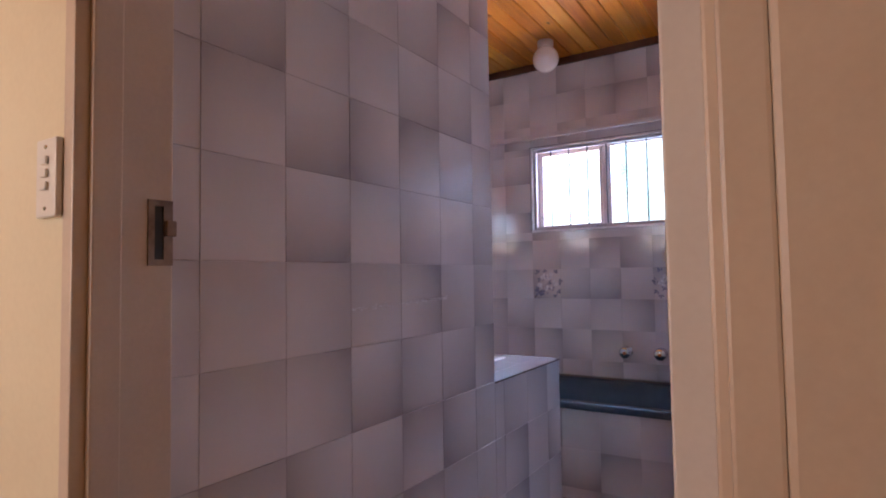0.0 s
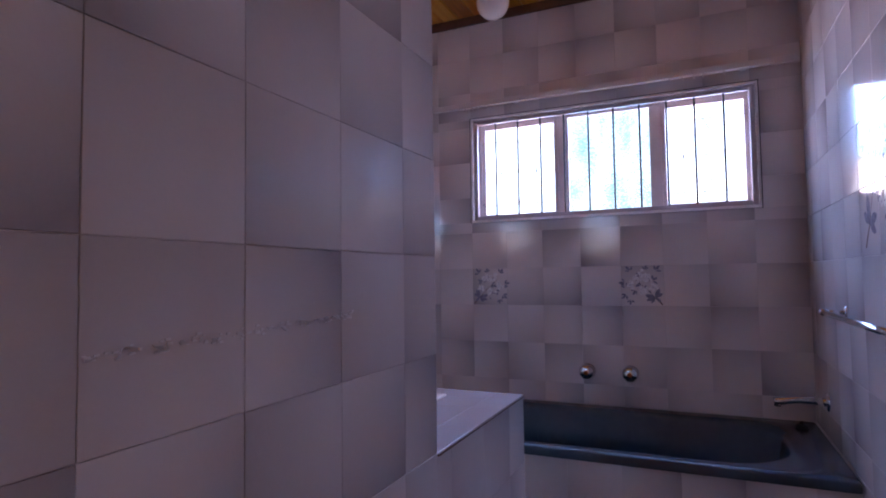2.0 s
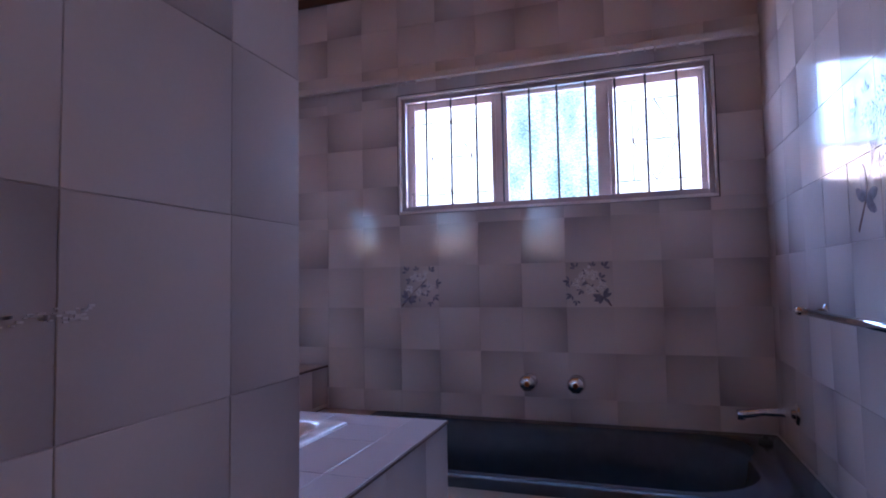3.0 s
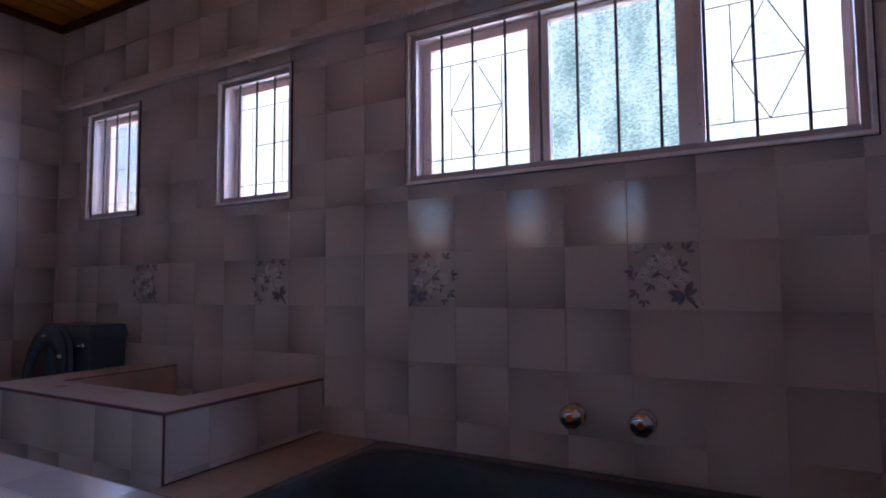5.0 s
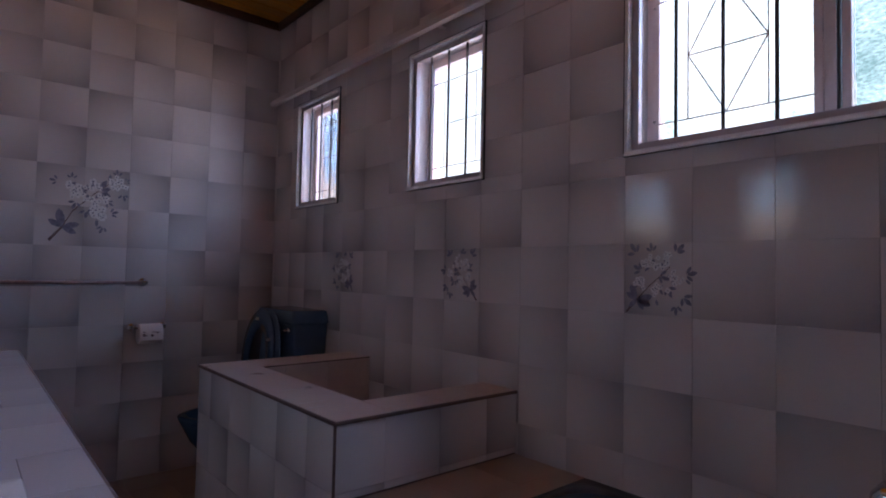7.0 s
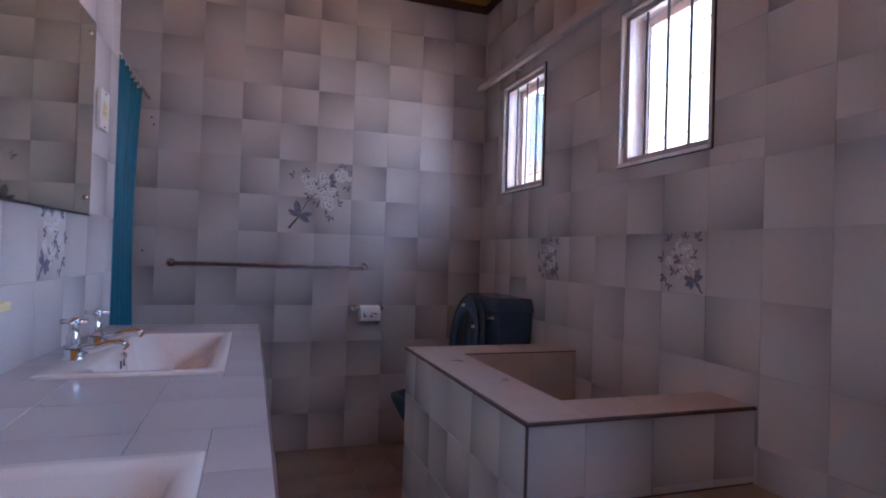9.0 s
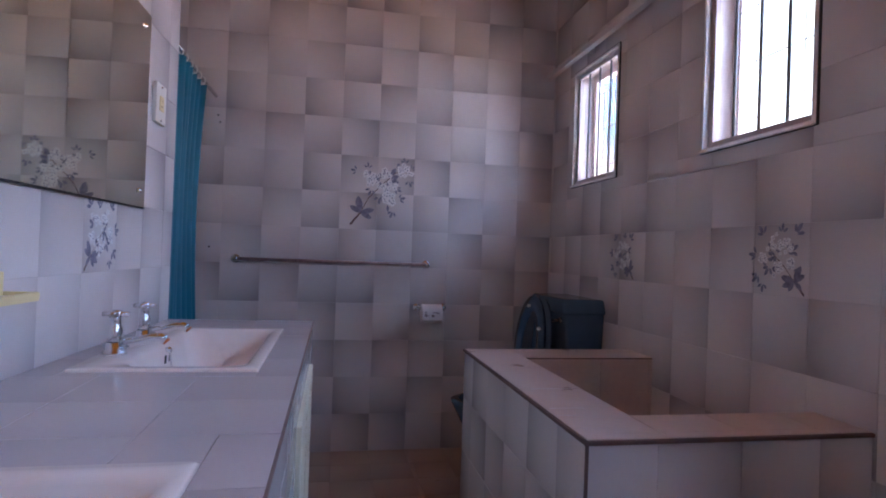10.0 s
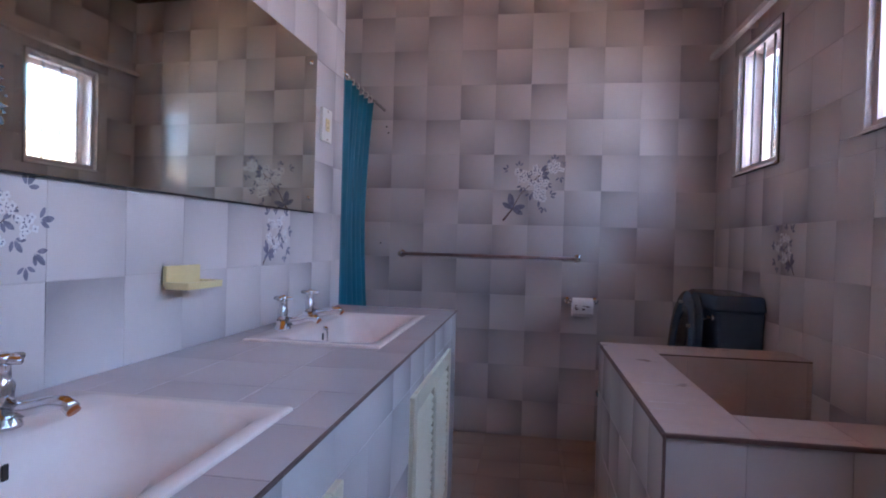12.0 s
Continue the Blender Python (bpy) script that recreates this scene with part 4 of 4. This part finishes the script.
def pillar_tap():
    t = thing("basin_tap", "chrome pillar tap on the washbasin rim", "tap", "basin taps")
    part("base", lathe([(0.027, 0), (0.026, 0.006), (0.020, 0.012), (0.019, 0.03)], (0, 0, 0), 20), CHROME, t, "", True)
    part("column", lathe([(0.018, 0.03), (0.015, 0.045), (0.017, 0.062), (0.012, 0.07), (0.011, 0.09), (0.014, 0.094)], (0, 0, 0), 18), CHROME, t, "", True)
    part("spout", tube([(0, 0.012, 0.026), (0, 0.05, 0.032), (0, 0.085, 0.042), (0, 0.105, 0.043), (0, 0.117, 0.034)], [0.014, 0.012, 0.0105, 0.011, 0.012], 14), CHROME, t, "", True)
    part("spout_mouth", tube([(0, 0.116, 0.0352), (0, 0.1205, 0.0305)], 0.0095, 12), BRASSY, t, "copper spout mouth")
    bm = tube([(-0.034, 0, 0.099), (-0.012, 0, 0.100), (0.012, 0, 0.100), (0.034, 0, 0.099)], [0.0055, 0.0075, 0.0075, 0.0055], 10)
    tube([(0, -0.03, 0.099), (0, 0.03, 0.099)], 0.006, 10, bm)
    lathe([(0.013, 0.092), (0.013, 0.105), (0.008, 0.109)], (0, 0, 0), 14, bm)
    part("cross_handle", bm, CHROME, t, "", True)
    return t


tap = pillar_tap()
tap.location = (-2.325, 2.452, CZ + 0.0055)
for p in ((-2.545, 2.452), (-1.374, 2.448), (-1.185, 2.448)):
    copy_thing(tap, pose(p[0], p[1], CZ + 0.0055))


def mirror():
    m = thing("wall_mirror", "large frameless wall mirror above the washbasins", "mirror")
    skewed(m)
    x0, x1, z0, z1 = -2.765, -0.93, 1.195, 1.812
    part("glass", box(x0, x1, YM + 0.0035, YM + 0.0085, z0, z1, 0.0012, None, 1), MIRROR, m)
    part("bottom_edge", box(x0, x1, YM + 0.0032, YM + 0.0092, z0 - 0.004, z0 - 0.0005), RUBBER, m, "dark mirror edge")
    for x in (x0 + 0.05, x1 - 0.05):
        for z in (z0 + 0.05, z1 - 0.05):
            part("screw_cap", lathe([(0.009, 0), (0.008, 0.005), (0.004, 0.007)], (0, 0, 0), 14), CHROME, m).matrix_basis = pose(x, YM + 0.0086, z, -90)


    # blackened blotches where the silvering has gone
    rng = random.Random(9)
    bm = bmesh.new()
    for k in range(26):
        x, z = -1.475 + rng.gauss(0, 0.010), 1.285 + rng.gauss(0, 0.032)
        a, b = rng.uniform(0.003, 0.012), rng.uniform(0.0015, 0.004)
        pts = [(x + a * rng.uniform(0.6, 1.1) * math.cos(t), z + b * rng.uniform(0.6, 1.1) * math.sin(t)) for t in (2 * math.pi * j / 9 for j in range(9))]
        bm.faces.new([bm.verts.new((px, YM + 0.0088 + 0.00002 * k, pz)) for px, pz in pts][::-1])
    tagged(part("worn_silvering", bm, TARNISH, m, "dark blue-grey blotches of lost silvering"), kind="stuff")


mirror()


def shaver_socket():
    s = thing("shaver_socket", "white shaver socket plate with yellowed centre", "socket")
    skewed(s)
    part("plate", box(-2.912, -2.815, YM + 0.0032, YM + 0.016, 1.487, 1.62, 0.003), PLATE, s)
    part("insert", box(-2.885, -2.845, YM + 0.0155, YM + 0.0185, 1.53, 1.58, 0.002), SOAP, s, "yellowed outlet insert")
    for z in (1.497, 1.61):
        part("screw", lathe([(0.004, 0), (0.003, 0.002)], (0, 0, 0), 10), CHROME, s).matrix_basis = pose(-2.865, YM + 0.016, z, -90)
    for z in (1.543, 1.563):
        part("slot", box(-2.87, -2.86, YM + 0.0182, YM + 0.0189, z, z + 0.004), PLATE_DARK, s)


shaver_socket()


def soap_dish():
    s = thing("soap_dish", "yellow plastic soap dish on the tiled wall", "soap dish")
    skewed(s)
    s.location.x += 0.065
    part("back_plate", box(-2.095, -1.96, YM + 0.0032, YM + 0.014, 0.968, 1.018, 0.003), SOAP, s)
    bm = box(-2.10, -1.955, YM + 0.012, YM + 0.075, 0.962, 0.972, 0.003)
    box(-2.10, -1.955, YM + 0.068, YM + 0.076, 0.968, 0.980, 0.003, bm)
    for x in (-2.10, -1.962):
        box(x, x + 0.007, YM + 0.012, YM + 0.07, 0.968, 0.980, 0.002, bm)
    part("tray", bm, SOAP, s)


soap_dish()


# ---- shower curtain ----
def shower_curtain():
    c = thing("shower_curtain", "teal shower curtain gathered at the alcove edge", "curtain")
    b = bmesh.new()
    n, rows = 90, 14
    grid = []
    for j in range(rows + 1):
        f = j / rows
        z = 1.828 - f * 1.57
        row = []
        for i in range(n + 1):
            s = i / n
            x = -3.095 - s * (0.50 - 0.12 * math.sin(math.pi * min(1, f * 1.3))) + 0.008 * math.sin(17 * s + 4 * f)
            amp = 0.020 + 0.006 * math.sin(7 * s + 3 * f)
            y = 2.345 + amp * math.sin(2 * math.pi * 6.5 * s + 0.5 * math.sin(3 * f))
            sag = 0.014 * (1 - f) * (1 - abs(math.cos(math.pi * 6 * s)))
            row.append(b.verts.new((x, y, z - sag)))
        grid.append(row)
    for j in range(rows):
        for i in range(n):
            b.faces.new((grid[j][i], grid[j][i + 1], grid[j + 1][i + 1], grid[j + 1][i]))
    cloth = part("cloth", b, TEAL, c, "", True)
    so = cloth.modifiers.new("thickness", "SOLIDIFY")
    so.thickness = 0.002
    part("rod", tube([(XE + 0.002, 2.345, 1.858), (BX + 0.004, 2.345, 1.858)], 0.009, 12), CHROME, c, "", True)
    for k in range(7):
        x = -3.11 - k * 0.078
        pts = [(x, 2.345 + 0.017 * math.cos(a), 1.844 + 0.019 * math.sin(a)) for a in (2 * math.pi * q / 14 for q in range(15))]
        part("ring", tube(pts, 0.0025, 6), PLATE, c, "white curtain ring")


shower_curtain()


# ---- ceiling lamp ----
def globe_lamp():
    g = thing("ceiling_lamp", "unlit white glass globe lamp on the pine ceiling", "ceiling lamp")
    at = (-1.215, 3.87, 0)
    part("cap", lathe([(0.05, ZC - 0.001), (0.05, ZC - 0.03), (0.046, ZC - 0.045)], at, 24), PLATE, g, "", True)
    prof = [(0.042, ZC - 0.04)]
    for k in range(1, 13):
        a = radians(30 + 150 * k / 12)
        prof.append((max(0.082 * math.sin(a), 0.002), ZC - 0.115 + 0.082 * math.cos(a)))
    part("globe", lathe(prof, at, 28), OPAL, g, "", True)


globe_lamp()

# ---- scuff of dried paint on the entrance wall, and drilled holes by the alcove ----
rng = random.Random(11)
bm = bmesh.new()
for k in range(160):
    y = rng.uniform(1.56, 1.99)
    z = 1.094 + 0.03 * (y - 1.75) + rng.gauss(0, 0.003)
    s = rng.uniform(0.0008, 0.0022)
    box(XL - 0.0005, XL + 0.0012, y - s * 1.6, y + s * 1.6, z - s * 0.6, z + s * 0.6, 0, bm)
part("scuff", bm, SCUFF, wall_entrance, "white dried paint scuff")
for y, z in ((2.361, 1.761), (2.372, 1.725), (2.341, 1.077)):
    part("drill_hole", lathe([(0.005, 0.0005), (0.004, 0.0012)], (XE + 0.0006, y, z), 10, None, "x"), RUBBER, wall_west)

# ---- tiles ----
# each field is laid with its face on the wall's plane; joints at 0.2 m, rows counted from the floor
X_, Y_, Z_ = Vector((1, 0, 0)), Vector((0, 1, 0)), Vector((0, 0, 1))
wh = [(a - XE, b - XE, c, d) for a, b, c, d in WINDOWS]
BATHCUT = [(-1.6 - XE, XR - XE, 0, BZ)]
tile_field(wall_north, (XE, YW + G, 0), X_, Z_, XR - XE, ZC, (XR - 0.005 - XE) % 0.2, 0.0, wh + BATHCUT, seed=21)
tile_field(wall_west, (XE - G, 1.2, 0), Y_, Z_, YW - 1.2, ZC, (YW - 0.003 - 1.2) % 0.2, 0.0, (), seed=22)
tile_field(wall_east, (XR + G, YW, 0), -Y_, Z_, YW - YD, ZC, (YW - 3.70) % 0.2, 0.0, [(0, YW - 3.4, 0, BZ)], seed=23)
tile_field(wall_entrance, (XL - G, YD, 0), Y_, Z_, YM - YD, ZC, (2.16 - YD) % 0.2, 0.0, (), seed=24)
tile_field(wall_mirror, (XL, YM - G, 0), -X_, Z_, XL - BX, ZC, (XL + 1.78) % 0.2, 0.0, [(0, XL - CX0, 0, CZ)], seed=25)
tile_field(bath_panel, (-1.60, 3.414, 0), X_, Z_, XR + 1.60, BZ - 0.036, 0.005, 0.06, (), seed=26)
tile_field(bath_ledge, (-1.884, 3.414, BZ - 0.006), X_, Y_, 0.282, YW - 3.414, 0.0, 0.18, (), FLOOR_TILE, seed=27)
tile_field(bath_ledge, (-1.884, 3.414, 0), X_, Z_, 0.282, BZ - 0.006, 0.0, 0.06, (), seed=28)
# shower tub: outer faces, rim and basin
tile_field(tub, (PX0, PY, 0), X_, Z_, PX1 - PX0, PZ - 0.011, 0.14, 0.12, (), seed=31)
tile_field(tub, (PX1, PY, 0), Y_, Z_, YW - PY, PZ - 0.011, 0.16, 0.12, [(0, YW - PY, 0, BZ)], seed=32)
tile_field(tub, (PX0, YW, 0), -Y_, Z_, YW - PY, PZ - 0.011, 0.1, 0.12, (), seed=33)
rim = [(HX0 - PX0, HX1 - PX0, HY - PY, YW - PY)]
tile_field(tub, (PX0, PY, PZ - G), X_, Y_, PX1 - PX0, YW - PY, 0.06, 0.185, rim, RIM_TILE, seed=34)
tile_field(tub, (HX0, HY, 0.44), X_, Y_, HX1 - HX0, YW - HY, 0.1, 0.1, (), FLOOR_TILE, seed=35)
tile_field(tub, (HX0, HY, 0.44), Y_, Z_, YW - HY, PZ - 0.446, 0.1, 0.14, (), RIM_TILE, seed=36)
tile_field(tub, (HX1, YW, 0.44), -Y_, Z_, YW - HY, PZ - 0.446, 0.1, 0.14, (), RIM_TILE, seed=37)
tile_field(tub, (HX1, HY, 0.44), -X_, Z_, HX1 - HX0, PZ - 0.446, 0.1, 0.14, (), RIM_TILE, seed=38)
# counter: top, front and the end that is flush with the entrance wall
tops = [(a - CX0, b - CX0, c - YM, d - YM) for a, b, c, d in BASINS]
tile_field(vanity, (CX0, YM, CZ - G), X_, Y_, CX1 - CX0, CY - YM, 0.19, 0.205, tops, TOP_TILE, seed=41)
fronts = [(CX1 - b, CX1 - a, c, d) for a, b, c, d in DOORS]
tile_field(vanity, (CX1, CY - G, 0), -X_, Z_, CX1 - CX0, CZ - 0.007, 0.12, 0.70, fronts, seed=42)
tile_field(vanity, (CX1 - G, YM, 0), Y_, Z_, CY - YM, CZ - 0.007, 0.07, 0.0, (), seed=43)
tile_field(vanity, (CX0, CY, 0), -Y_, Z_, CY - YM, CZ - 0.007, 0.0, 0.0, (), seed=44)
# floor
tile_field(floor, (XE, YM - 0.9, -G), X_, Y_, XR - XE, 3.414 - YM + 0.9, 0.0, 0.0, [(CX0 - XE, CX1 - XE, 0, CY - YM + 0.9)], FLOOR_TILE, seed=51)
tile_field(floor, (XE, 3.414, -G), X_, Y_, PX0 - XE, YW - 3.414, 0.0, 0.186, (), FLOOR_TILE, seed=52)

# printed flowers
for x1, s, back in ((-0.475, 1, False), (-1.275, 2, True), (-2.08, 3, False), (-2.95, 4, False)):
    flower_motif("flower_print", wall_north, (x1 - 0.2, YW - 0.0, 1.0), X_, Z_, 0.2, s, SPRAY_TILE, 0.0012, back)
flower_motif("flower_print", wall_west, (XE, 2.997, 1.2), Y_, Z_, 0.4, 5, SPRAY_PANEL, 0.0012)
for x0, s in ((-2.38, 6), (-1.38, 7)):
    flower_motif("flower_print", wall_mirror, (x0, YM, 1.0), -X_, Z_, 0.2, s, SPRAY_TILE, 0.0012, True)
flower_motif("flower_print", wall_east, (XR, 3.30, 1.2), -Y_, Z_, 0.4, 8, SPRAY_PANEL, 0.0012)
